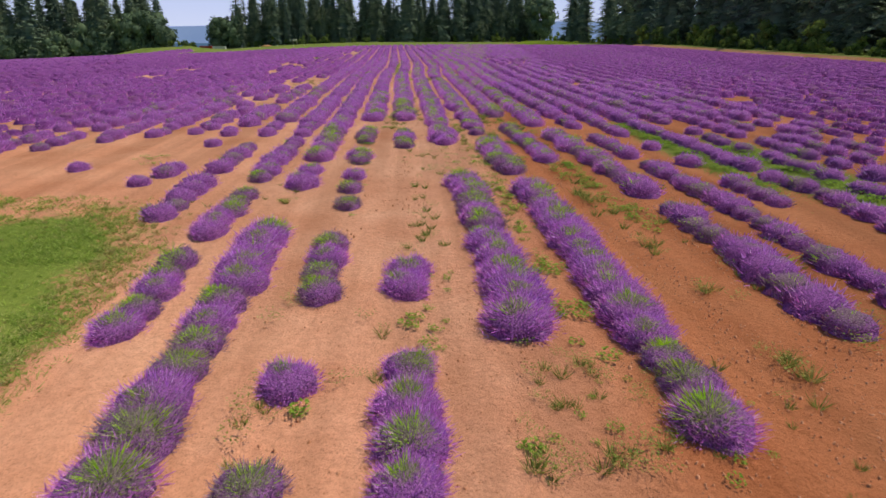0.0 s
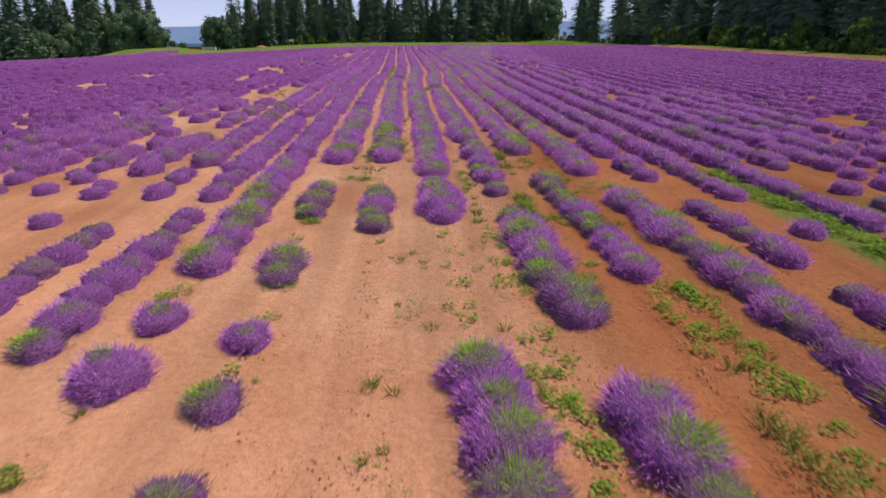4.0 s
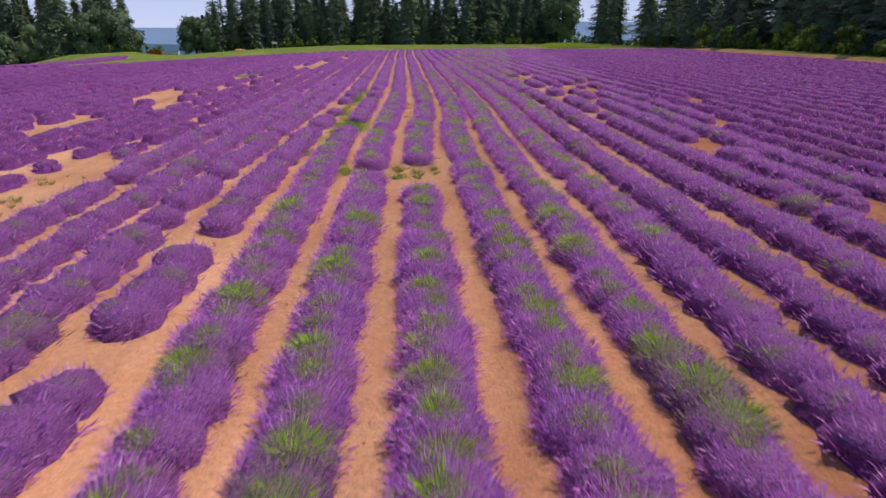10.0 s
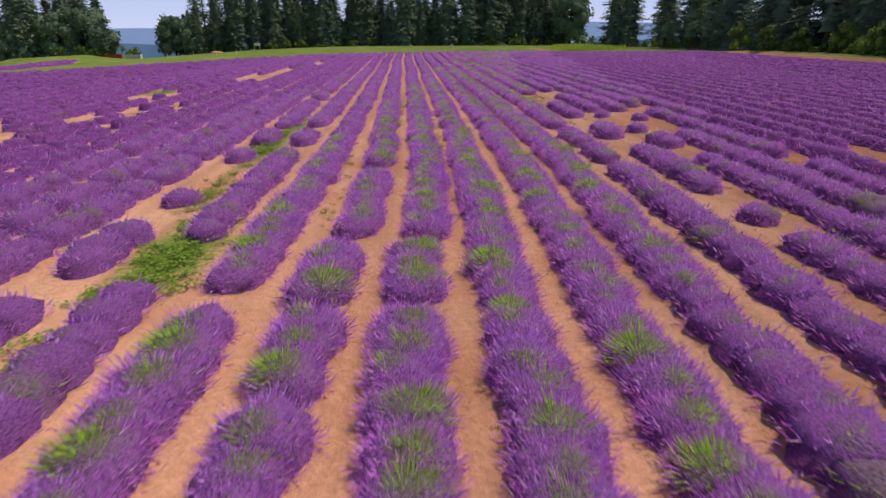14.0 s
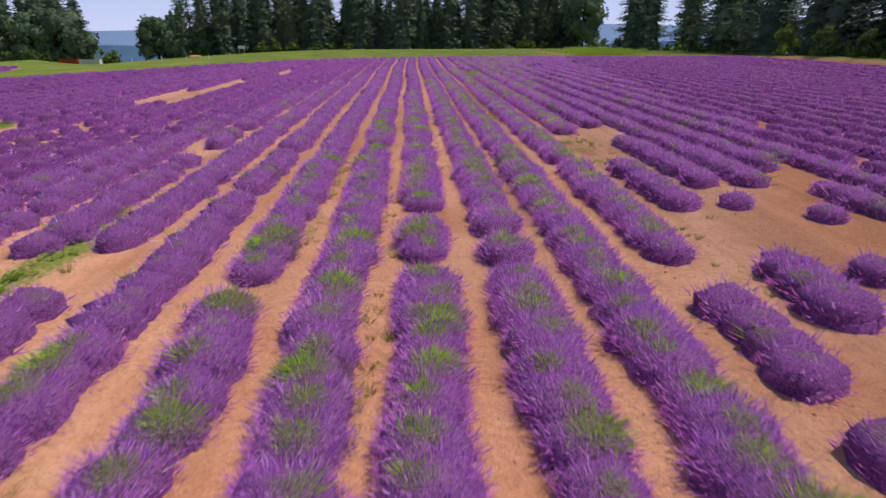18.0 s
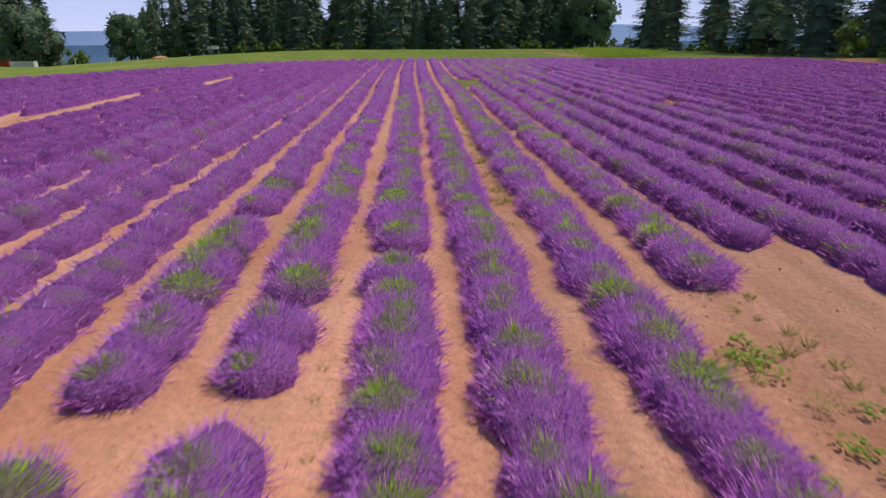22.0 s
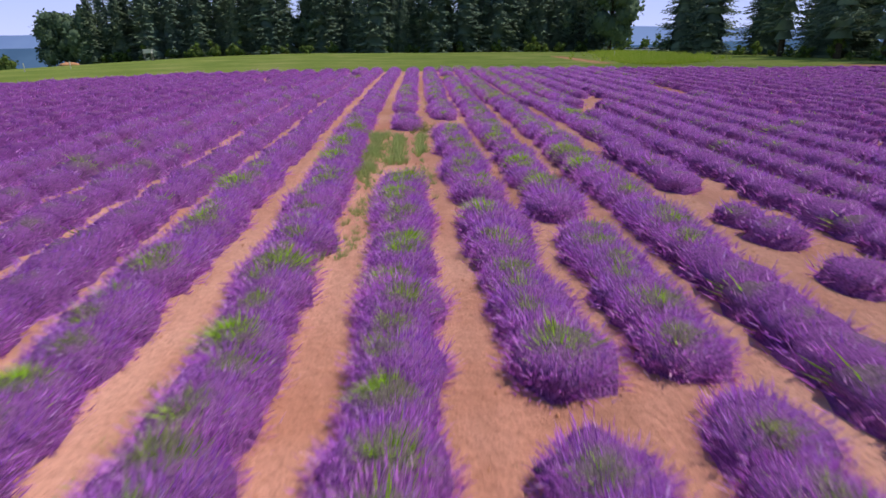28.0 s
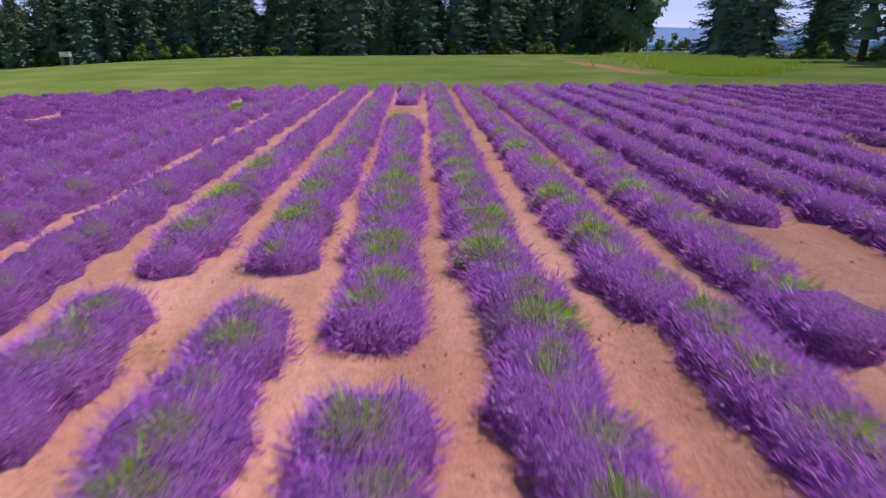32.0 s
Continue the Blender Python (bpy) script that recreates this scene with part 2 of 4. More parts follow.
def ground_z(x, y):
    x, y = np.asarray(x, float), np.asarray(y, float)
    g = sum(np.interp(y + d, SLOPE_Y, SLOPE_Z) for d in (-6, -3, 0, 3, 6)) / 5
    d = np.clip(-10 - x, 0, 160)
    side = np.clip(np.abs(x) - 170, 0, 4000)
    for mx, my, mr, mh in ((-72, 169.8, 6, 1.5), (-62, 173.7, 7, 1), (-58, 167, 8, 0.7), (-66, 176.2, 6, 1)):
        g = g + mh * np.exp(-((x - mx) ** 2 + (y - my) ** 2) / mr ** 2)
    return g - np.clip(.0006 * d * d + .006 * d, 0, 14) * smooth(32, 196, y) - side * 0.03 + 0.75 * smooth(61.4, 62.8, x) * (1 - smooth(150, 172, y)) * smooth(30, 60, y)


# the lavender field: rows run along y
def in_field(x, y):
    edge = np.interp(x, [-300, -46, -40, -8, 0, 16, 40, 300], [113.46, 115.17, 120.77, 162.65, 165.75, 168.67, 165.68, 164.8])
    lawn = (x < -5.1 - np.clip(y - 6.6, 0, 7.4) * 0.244) & (y < 13.3 + 0.1 * (x + 9))
    main = (x < 61.1) & (y < edge) & (y > -12) & ~lawn
    return main | ((x < -50 - 0.12 * (y - 123.6)) & (y > 123.6) & (y < 162))


BARE = [  # x, y, half width, half length, share of plants left
    (-9.39, 13.02, 2.6, 3.28, 0), (-19.16, 11.83, 6, 7.37, 0), (-8.53, 34.6, 1.2, 4.91, 0.25), (-7.4, 50, 0.9, 5, 0), (-8.9, 48.5, 0.8, 2, 0), (-13.7, 63, 0.6, 3.5, 0), 
    
    (-7.72, 132.21, 0.8, 4.91, 0.1), (-8.15, 144.57, 0.8, 3.28, 0.1), (-23.42, 66.71, 1.3, 3.5, 0), (-36.96, 76.78, 1.8, 3.28, 0), (-13.73, 39.73, 0.8, 0.98, 0), (-17.54, 39.81, 0.8, 0.98, 0), 
    (-23.6, 57.5, 1.6, 2.4, 0),
    (-11.4, 70.3, 1.3, 2.4, 0), (-13.6, 75, 2.1, 2.8, 0), (-15.3, 79, 1.1, 1.8, 0), (-7.9, 64.5, 0.7, 4.5, 0), (-9.3, 79, 0.7, 4, 0.1), (-11.2, 83, 1.2, 3.5, 0.35), (-8.6, 90, 1, 6, 0.35), (-12.6, 93, 2.2, 5, 0.4), (-9.8, 107, 1.5, 5.5, 0), (-9, 116, 0.9, 6, 0), (-8.4, 123, 0.8, 3, 0), (-8.8, 140, 0.6, 2, 0),
    (13.08, 20.94, 3.4, 7.37, 0.78), (17.83, 25.66, 3, 4.09, 0.78), (23.22, 35.51, 3, 3.28, 0.78), (20.93, 35.56, 1.2, 2.05, 0.3), (17.23, 83.16, 1, 1.31, 0), (16.77, 69.49, 0.8, 1.06, 0), (20.35, 70.74, 0.8, 1.31, 0), (14.2, 46.63, 0.8, 1.64, 0),
    (14.27, 55.77, 0.8, 1.64, 0), (17.09, 60.79, 0.8, 0.9, 0), (21.62, 113.94, 0.8, 1.47, 0), (21.16, 139.76, 1, 1.97, 0), (19.61, 136.08, 0.7, 1.15, 0), (27.45, 145.4, 0.8, 3.28, 0), (0.35, 154.98, 0.8, 3.28, 0), (7, 159.45, 0.7, 1.97, 0),
]
ROW_X = [-4.35, -3.03, -1.56, -.03, 1.5, 3.03, 4.6, 6.1, 7.65, 9.1, 10.75, 12.4, 13.95, 15.35, 16.85, 18.5]


def row_x(i):
    if i < -3:
        return -4.35 + 1.54 * (i + 3)
    return ROW_X[i + 3] if i <= 12 else 18.5 + 1.54 * (i - 12)


# the line that the rows near the camera follow, and how the rows sway on their way
MIDDLE = ([-20, 0, 40, 60, 80, 100, 125, 140, 180], [0, 0.2, 3.4, 5.4, 7.8, 10.5, 14.4, 16.3, 21])
SWAY = ([5, 30, 46, 54, 60, 67, 77, 85, 94, 102, 116, 127, 132, 140], [0, .05, -.05, -.1, 0, .28, .38, .33, .2, .05, 0, -.25, -.35, -.45])


# where single rows step aside: row, from, to, by how much
KINKS = [(12, 127, 138.2, 0.38), (11, 127, 139, 0.15), (2, 62.5, 75, 0.22), (3, 63, 74, 0.15)]


def row_at(i, y):
    """Where row i runs at y."""
    kink = sum(d for j, y0, y1, d in KINKS if i == j and y0 < y < y1)
    fan = min(0.22 * max(i, 0), 0.48) * min(max((25 - y) / 11, 0), 1)
    return row_x(i) + float(np.interp(y, *SWAY)) + kink + fan


# where single clumps stand in the thin lower end of the field, row by row
CLUMPS = {
    -9: [(21.49, 400)],
    -8: [(21.28, 22), (23.32, 400)],
    -7: [(18.02, 19.13), (23.73, 400)],
    -6: [(25.42, 400)],
    -5: [(16.5, 18.9), (22.5, 23.6), (24.4, 26.1), (27, 400)],
    -4: [(12.9, 16.9), (17.8, 22.4), (24.3, 27.6), (28, 400)],
    -3: [(7.2, 10.9), (11.6, 15.6), (16.5, 23.2), (24.2, 400)],
    -2: [(-6, 12.4), (15.5, 16.9), (17.1, 18.2), (19.4, 400)],
    -1: [(3.2, 4.9), (5.7, 6.9), (8.3, 11.6), (13.8, 14.5), (15.1, 16.2), (16.7, 17.5), (18.7, 20.5), (22.5, 25.5), (28.4, 31.2), (31.7, 400)],
    0: [(-3, 6.9), (8.4, 10.2), (21.5, 25.2), (28.5, 31), (31.7, 400)],
    1: [(7.1, 16.5), (21.9, 400)],
    2: [(4.6, 15.6), (17, 22.8), (24.3, 25.1), (25.6, 27.2), (27.2, 28.6), (28.6, 30), (30, 31.4), (31.7, 400)],
    3: [(18.6, 25.9), (29.4, 33.5), (34.3, 400)],
    4: [(6.7, 13.5), (14.2, 24), (26.3, 400)],
    5: [(6.7, 18.3), (18.9, 23.2), (25.4, 28), (28.6, 31.8), (32.5, 400)],
    6: [(13.02, 15.87), (17.79, 18.73), (20.57, 21.47), (23.26, 400)],
}
# gaps in the closed rows
GAPS = {
    -3: [(37.73, 38.9)],
    -2: [(39.6, 40.1), (47.2, 47.5)],
    -1: [(41.6, 42.7), (45.8, 47), (60.3, 61.3), (64.2, 65.3), (66.6, 67.9), (68.3, 70.4), (72.03, 73.9), (75.95, 77.57), (87.0, 88.4), (91.8, 92.4)],
    0: [(60.8, 63), (71.99, 73.55), (75.93, 77.94)],
    1: [(25.97, 26.3), (36.4, 36.8), (45.7, 46), (51.9, 53.1), (59.6, 60.4), (87.0, 87.8)],
    2: [(47.0, 47.1), (48.15, 48.2), (49.35, 49.4), (50.05, 53.75), (57.2, 57.4), (59.55, 59.9), (62.5, 63), (68.5, 69.75), (75.62, 76.27)],
    3: [(53.4, 53.9), (59.4, 59.75), (62.4, 62.8), (87.64, 88.44), (94.34, 95.09)],
    4: [(76.4, 76.9), (79.34, 80.23), (87.9, 88.65), (90.4, 90.85), (102.01, 102.8)],
    5: [(51, 51.44), (76.49, 77.05), (77.85, 78.5), (92.04, 92.72), (101.03, 101.46)],
    6: [(101.72, 102.44)],
    7: [(68.88, 69.81), (72.01, 72.48), (75.45, 76.74), (84.78, 85.42)],
    8: [(62.39, 63.32), (64.68, 65.99), (71.8, 74.31), (76.78, 80.01), (85.07, 91.09), (105.07, 105.81), (123.75, 131.47), (133.7, 136.15), (139.13, 139.87)],
    9: [(70.08, 72.01), (74.04, 75.54), (76.59, 80.06), (81.1, 82.08), (89.26, 92.75), (114.8, 115.3), (121.35, 121.8), (125.5, 126), (130.54, 133.82), (139.02, 139.85)],
    10: [(74.8, 78.98), (79.94, 82.05), (104.1, 104.7), (115.2, 115.6), (120.02, 120.62), (126.7, 127.2), (136.92, 137.89), (153.8, 160)],
    12: [(116.24, 117.41), (118.11, 118.95), (120.03, 120.33), (120.93, 122.44)],
    13: [(134.6, 136.8)],
    14: [(139.17, 141.53)],
}


def row_spans(i):
    """The closed stretches of a row."""
    spans = [(a + 0.18, b - 0.18) for a, b in CLUMPS.get(i, ())] or [(19 if i < -6 else -6, 400)]
    for g0, g1 in GAPS.get(i, ()):
        g0, g1 = g0 - 0.19, g1 + 0.19
        cutted = []
        for a, b in spans:
            cutted += [(a, min(b, g0)), (max(a, g1), b)] if a < g1 and b > g0 else [(a, b)]
        spans = [(a, b) for a, b in cutted if b - a > 0.2]
    return spans


def plants():
    """Row, place, size, turn and state of every plant."""
    rng = np.random.default_rng(4)
    out = []
    for i in range(-85, 40):
        for a, b in row_spans(i):
            b = min(b, 178)
            n = round((b - a - 0.1) / 0.66) if b - a > 1.6 else max(1, round((b - a - 0.72) / 0.7) + 1)
            step = (b - a) / n
            for k in range(n):
                y = a + (k + 0.5) * step + rng.normal(0, 0.05)
                x = row_at(i, y) + rng.normal(0, 0.04)
                if abs(x - 0.122 * y) > 9:
                    x, y = x + rng.normal(0, 0.045), y + rng.normal(0, 0.12)
                r1, r2, r3 = rng.random(3)
                size = (1.0 if n > 1 else 0.93) + 0.07 * rng.normal()
                if not in_field(x, y):
                    continue
                if any(((x - bx) / bw) ** 2 + ((y - by) / bl) ** 2 < 1 and r1 > keep for bx, by, bw, bl, keep in BARE):
                    continue
                if abs(x - 0.122 * y - 1) > 9 and r1 < (0.09 if x < 0 else 0.05):
                    continue
                scruffy = (x < -7 and y < 58.5) or (x > 11 and y < 50)
                if scruffy:
                    if r2 > 0.93:
                        continue
                    x, y, size = x + rng.normal(0, 0.1), y + rng.normal(0, 0.15), size * rng.uniform(0.82, 1.1)
                if y < 27.2:
                    size *= 0.93 if i in (-2, 1, 2, 4) else 0.8
                faded = r2 < ((0.6 if i in (-4, -3, -1, 0) else 0.34) if y < 27.2 else 0.15 if y < 42 else 0.03)
                if y < 27.2 and faded:
                    size *= rng.uniform(0.72, 0.95)
                out.append((i, x, y, min(max(size, 0.65), 1.3), math.pi * (r3 < 0.5) + (r3 - 0.5) * 0.8, 1 if faded else 0))
    return np.array(out)


# ---- mesh helpers ----
def mesh_from(name, verts, tris, mats=(), mat_index=None, smooth_faces=False):
    me = bpy.data.meshes.new(name)
    verts, tris = np.asarray(verts, np.float32), np.asarray(tris, np.int32)
    top = verts[:, 3].copy() if verts.shape[1] == 4 else None
    verts = np.ascontiguousarray(verts[:, :3])
    me.vertices.add(len(verts))
    me.vertices.foreach_set("co", verts.ravel())
    me.loops.add(tris.size)
    me.loops.foreach_set("vertex_index", tris.ravel())
    me.polygons.add(len(tris))
    me.polygons.foreach_set("loop_start", np.arange(0, tris.size, 3, dtype=np.int32))
    if mat_index is not None:
        me.polygons.foreach_set("material_index", np.asarray(mat_index, np.int32))
    me.update(calc_edges=True)
    me.validate()
    if top is not None:
        me.attributes.new("top", "FLOAT", "POINT").data.foreach_set("value", top)
    for m in mats:
        me.materials.append(m)
    if smooth_faces:
        me.polygons.foreach_set("use_smooth", np.ones(len(tris), bool))
    return me


def joined(parts):
    """Several (verts, tris, mat) made one."""
    vs, ts, ms, off = [], [], [], 0
    for v, t, m in parts:
        vs.append(v)
        ts.append(t + off)
        ms.append(np.full(len(t), m, np.int32))
        off += len(v)
    return np.concatenate(vs), np.concatenate(ts), np.concatenate(ms)


def spread(v, t, m, xyz, size, turn):
    """Copies of one small mesh at many places, baked into one."""
    n = len(xyz)
    c, s = np.cos(turn)[:, None], np.sin(turn)[:, None]
    sz = size[:, None]
    X = (v[None, :, 0] * c - v[None, :, 1] * s) * sz + xyz[:, 0:1]
    Y = (v[None, :, 0] * s + v[None, :, 1] * c) * sz + xyz[:, 1:2]
    Z = v[None, :, 2] * sz + xyz[:, 2:3]
    cols = [X, Y, Z] + ([np.tile(v[:, 3], (n, 1))] if v.shape[1] == 4 else [])
    V = np.stack(cols, -1).reshape(-1, len(cols))
    T = (t[None] + (np.arange(n) * len(v))[:, None, None]).reshape(-1, 3)
    return V, T, np.tile(m, n)


def blades(base, tip, width, roll, head=True):
    """Diamonds (head) or tapering triangles from base to tip, one each."""
    d = tip - base
    ln = np.linalg.norm(d, axis=1, keepdims=True)
    d = d / ln
    ref = np.where(np.abs(d[:, 2:3]) > 0.9, [[1.0, 0, 0]], [[0, 0, 1.0]])
    u = np.cross(d, ref)
    u /= np.linalg.norm(u, axis=1, keepdims=True)
    w = np.cross(d, u)
    s = (u * np.cos(roll)[:, None] + w * np.sin(roll)[:, None]) * np.asarray(width).reshape(-1, 1) / 2
    n = len(base)
    k = np.arange(n)
    if head:
        mid = base + d * ln * 0.42
        V = np.stack([base, mid - s, tip, mid + s], 1).reshape(-1, 3)
        T = np.stack([np.stack([4 * k, 4 * k + 1, 4 * k + 2], 1), np.stack([4 * k, 4 * k + 2, 4 * k + 3], 1)], 1).reshape(-1, 3)
    else:
        V = np.stack([base - s, base + s, tip], 1).reshape(-1, 3)
        T = np.stack([3 * k, 3 * k + 1, 3 * k + 2], 1)
    return V, T


def dome(rx, h, seg, rings, rng, rough=0.08, cap=0.02):
    """A lumpy mound without a floor."""
    vs, ts = [], []
    for j in range(rings):
        a = j / rings * math.pi / 2
        for i in range(seg):
            b = 2 * math.pi * (i + 0.5 * (j % 2)) / seg
            q = (1 + rough * rng.normal()) * (0.95 if j == 0 else 1.0)
            vs.append((rx * math.cos(a) * math.cos(b) * q, rx * math.cos(a) * math.sin(b) * q, h * math.sin(a) * q - cap * (j == 0)))
    vs.append((0, 0, h))
    for j in range(rings - 1):
        for i in range(seg):
            p, q, r, s = j * seg + i, j * seg + (i + 1) % seg, (j + 1) * seg + i, (j + 1) * seg + (i + 1) % seg
            ts += [(p, q, s), (p, s, r)]
    top = len(vs) - 1
    for i in range(seg):
        ts.append(((rings - 1) * seg + i, (rings - 1) * seg + (i + 1) % seg, top))
    return np.array(vs, float), np.array(ts, int)


# ---- lavender ----
def lavender(seed, heads, leaves, seg, rings, fat=1.0, inner=0.72, deep=0.84, R=0.59, H=0.45, wide=0.6):
    """Parts of one plant: (verts, tris) of the stem mass, the foliage and the flower heads. A fourth column tells how near the middle a point is; wide says how far the middle lies open."""
    rng = np.random.default_rng(seed)
    v, t = dome(1.0, 1.0, seg, rings, rng, 0.05)
    lean = rng.normal(0, 0.1, (1, 3)) * [[1, 1, 0]]

    def cap(n, lo, hi, r_in, r_out):
        ct = rng.uniform(math.cos(radians(hi)), math.cos(radians(lo)), n)
        st = np.sqrt(1 - ct * ct)
        az = rng.uniform(0, 2 * math.pi, n)
        up = np.sign(ct) * np.abs(ct) ** 0.85
        return np.stack([st * np.cos(az), st * np.sin(az), up], 1), rng.uniform(r_in, r_out, n)[:, None]

    def shape(d):
        az = np.arctan2(d[:, 1], d[:, 0])
        return (1 + 0.06 * np.sin(3 * az + seed) + 0.04 * np.sin(5 * az + 2 * seed))[:, None] * [[R, R * 1.06, H]]

    # the mass under the flowers has the outline of the whole plant
    v = np.concatenate([v[:, :2], np.sign(v[:, 2:]) * np.abs(v[:, 2:]) ** 0.85], 1) * shape(v) * inner
    near_mid = np.clip(1.0 + 0.15 * wide - np.linalg.norm((v - lean)[:, :2], axis=1) / (R * (0.25 + 0.6 * wide)), 0, 1)
    v = np.concatenate([v, near_mid[:, None]], 1)

    d, rr = cap(heads, 0, 97, deep, 1.08)
    # fewer heads towards the open middle
    away = np.linalg.norm(d[:, :2] * R - lean[:, :2], axis=1) / R
    keep = rng.random(heads) < np.clip((away - 0.1 - 0.15 * wide) / (0.12 + 0.5 * wide), 0.7 - 0.68 * wide, 1)
    d, rr = d[keep], rr[keep]
    rr = rr + 0.14 * (rng.random(rr.shape) < 0.2)
    tip = d * rr * shape(d) + [[0, 0, 0.04]]
    way = d * [[1, 1, 0.85]] + rng.normal(0, 0.2, d.shape) + [[0, 0, 0.3]]
    way /= np.linalg.norm(way, axis=1, keepdims=True)
    ln = rng.uniform(0.08, 0.19, len(d))[:, None] * (1 + 0.5 * (min(fat, 2.0) - 1))
    flowers = blades(tip - way * ln, tip, rng.uniform(0.01, 0.019, len(d)) * fat, rng.uniform(0, 3.14, len(d)), False)
    # bright shoots stand in the open middle, grey-green stems lean out around them
    d3, r3 = cap(leaves, 0, 75, 0.92, 1.14)
    away = np.linalg.norm(d3[:, :2] * R - lean[:, :2], axis=1) / R
    keep = rng.random(leaves) < np.clip(1.25 + 0.3 * wide - away / (0.12 + 0.6 * wide), 0.04, 1)
    d3, r3 = d3[keep], r3[keep]
    lf_tip = d3 * r3 * shape(d3) + lean * d3[:, 2:3] + rng.normal(0, 0.015, d3.shape) + [[0, 0, 0.03]]
    foot = lf_tip * [[0.5, 0.5, 0.6]] + lean * 0.2
    leaf = blades(foot, lf_tip, rng.uniform(0.01, 0.02, len(d3)) * fat, rng.uniform(0, 3.14, len(d3)), False)
    return (v, t), leaf, flowers


def plant_mesh(seed, heads, leaves, seg, rings, fat, faded=False, inner=0.72, deep=0.84, R=0.59):
    wide = 0.95 if faded else WIDE[seed % 7] * (1.0 if heads > 1000 else 0.6)
    core, g, f = lavender(seed, heads, leaves, seg, rings, fat, inner, deep, R, wide=wide)
    pad = [np.concatenate([a, np.zeros((len(a), 1))], 1) for a in (g[0], f[0])]
    return joined([(core[0], core[1], 0), (pad[0], g[1], 1), (pad[1], f[1], 3 if faded else 2)])


WIDE = (0.55, 0.85, 0.4, 0.7, 0.45, 0.95, 0.3)
LAV_MATS = [core_mat, leaf_mat, flower_mat, pale_flower_mat]
MID_MATS = [mid_core_mat, leaf_mat, flower_mat, pale_flower_mat]
FAR_MATS = [far_core_mat, leaf_mat, flower_mat, pale_flower_mat]
P = plants()
P_z = ground_z(P[:, 1], P[:, 2])
off_line = np.abs(P[:, 1] - np.interp(P[:, 2] - 7, *MIDDLE))
near = (off_line < 4.4) | ((P[:, 2] < 27.5) & (off_line < 5.5))
mid = ~near & ((off_line < 12) | ((P[:, 2] < 48.5) & (off_line < 17)))
rest = ~near & ~mid & (off_line < 32)
furthest = ~near & ~mid & ~rest
# the plants that the camera passes nearest stand singly
alone = near & (off_line < 0.95)
near &= ~alone

near_kinds = [[plant_mesh(s, 1250, 760, 11, 4, 1.05, f, 0.89, 0.86) for s in range(7)] for f in (False, True)]
mid_kinds = [[plant_mesh(21 + s, 290, 44, 9, 3, 1.6, f, 0.9, 0.87) for s in range(7)] for f in (False, True)]
far_kinds = [[plant_mesh(42 + s, 76, 4, 6, 2, 2.2, f, 0.88, 0.86, 0.62) for s in range(7)] for f in (False, True)]
small_kinds = [[plant_mesh(70 + s, 12, 2, 5, 2, 3.4, f, 0.92, 0.9, 0.68) for s in range(7)] for f in (False, True)]


def lavender_rows(which, kinds, mats, label):
    for i in np.unique(P[which, 0]):
        sel = which & (P[:, 0] == i)
        pieces = []
        idx = np.nonzero(sel)[0]
        for f in (0, 1):
            for k in range(len(kinds[f])):
                pick = idx[(P[idx, 5] == f) & ((idx * 5 + (idx * idx) // 3) % len(kinds[f]) == k)]
                if len(pick):
                    v, t, m = kinds[f][k]
                    xyz = np.stack([P[pick, 1], P[pick, 2], P_z[pick]], 1)
                    pieces.append(spread(v, t, m, xyz, P[pick, 3], P[pick, 4]))
        off, vs, ts, ms = 0, [], [], []
        for v, t, m in pieces:
            vs.append(v), ts.append(t + off), ms.append(m)
            off += len(v)
        ob = new("lavender_row", mesh_from("lavender_row", np.concatenate(vs), np.concatenate(ts), mats, np.concatenate(ms), True))
        tagged(ob, label, "lavender", "lavender rows", "stuff")


lavender_rows(near, near_kinds, LAV_MATS, "row of purple flowering lavender plants on red soil")
lavender_rows(mid, mid_kinds, MID_MATS, "row of purple flowering lavender plants on red soil")
lavender_rows(rest, far_kinds, FAR_MATS, "dense distant row of purple lavender in bloom")
lavender_rows(furthest, small_kinds, FAR_MATS, "dense distant row of purple lavender in bloom")


def part(name, v, t, mat, parent, label="", smooth_faces=False):
    ob = new(name, mesh_from(name, v, t, [mat], None, smooth_faces))
    ob.parent = parent
    if label:
        tagged(ob, label)
    return ob


lav_singles = []
for s in range(6):
    core, g, f = lavender(60 + s, 1900, 1050, 12, 4, 0.95, 0.89, 0.86, wide=(0.55, 0.85, 0.65, 0.95, 0.4, 0.6)[s])
    b = tagged(new("lavender_bush"), "bushy purple lavender plant with green middle on red soil", "lavender", "lavender plants in the field")
    part("stem_mass", *core, core_mat, b, "", True)
    part("foliage", *g, leaf_mat, b)
    part("blossom", *f, flower_mat, b)
    lav_singles.append(b)
used = set()
for q in np.nonzero(alone)[0]:
    s = int(q) % 6
    m = pose(P[q, 1], P[q, 2], P_z[q], 0, 0, math.degrees(P[q, 4])) @ Matrix.Scale(P[q, 3], 4)
    if s in used:
        ob = copy_thing(lav_singles[s], m)
        ob.scale = (P[q, 3],) * 3
    else:
        used.add(s)
        lav_singles[s].matrix_basis = m


# ---- ground ----
def grid_lines():
    xs = np.unique(np.concatenate([np.arange(-14, 28.01, 0.5), np.arange(-60, -14, 1.5), np.arange(28, 66, 1.5), np.geomspace(66, 4600, 26), -np.geomspace(60, 4600, 26)]).round(3))
    ys = np.unique(np.concatenate([np.arange(-8, 214.01, 1.0), np.arange(214, 420, 4), np.geomspace(420, 4700, 22), -np.geomspace(8, 4600, 22)]).round(3))
    return xs, ys


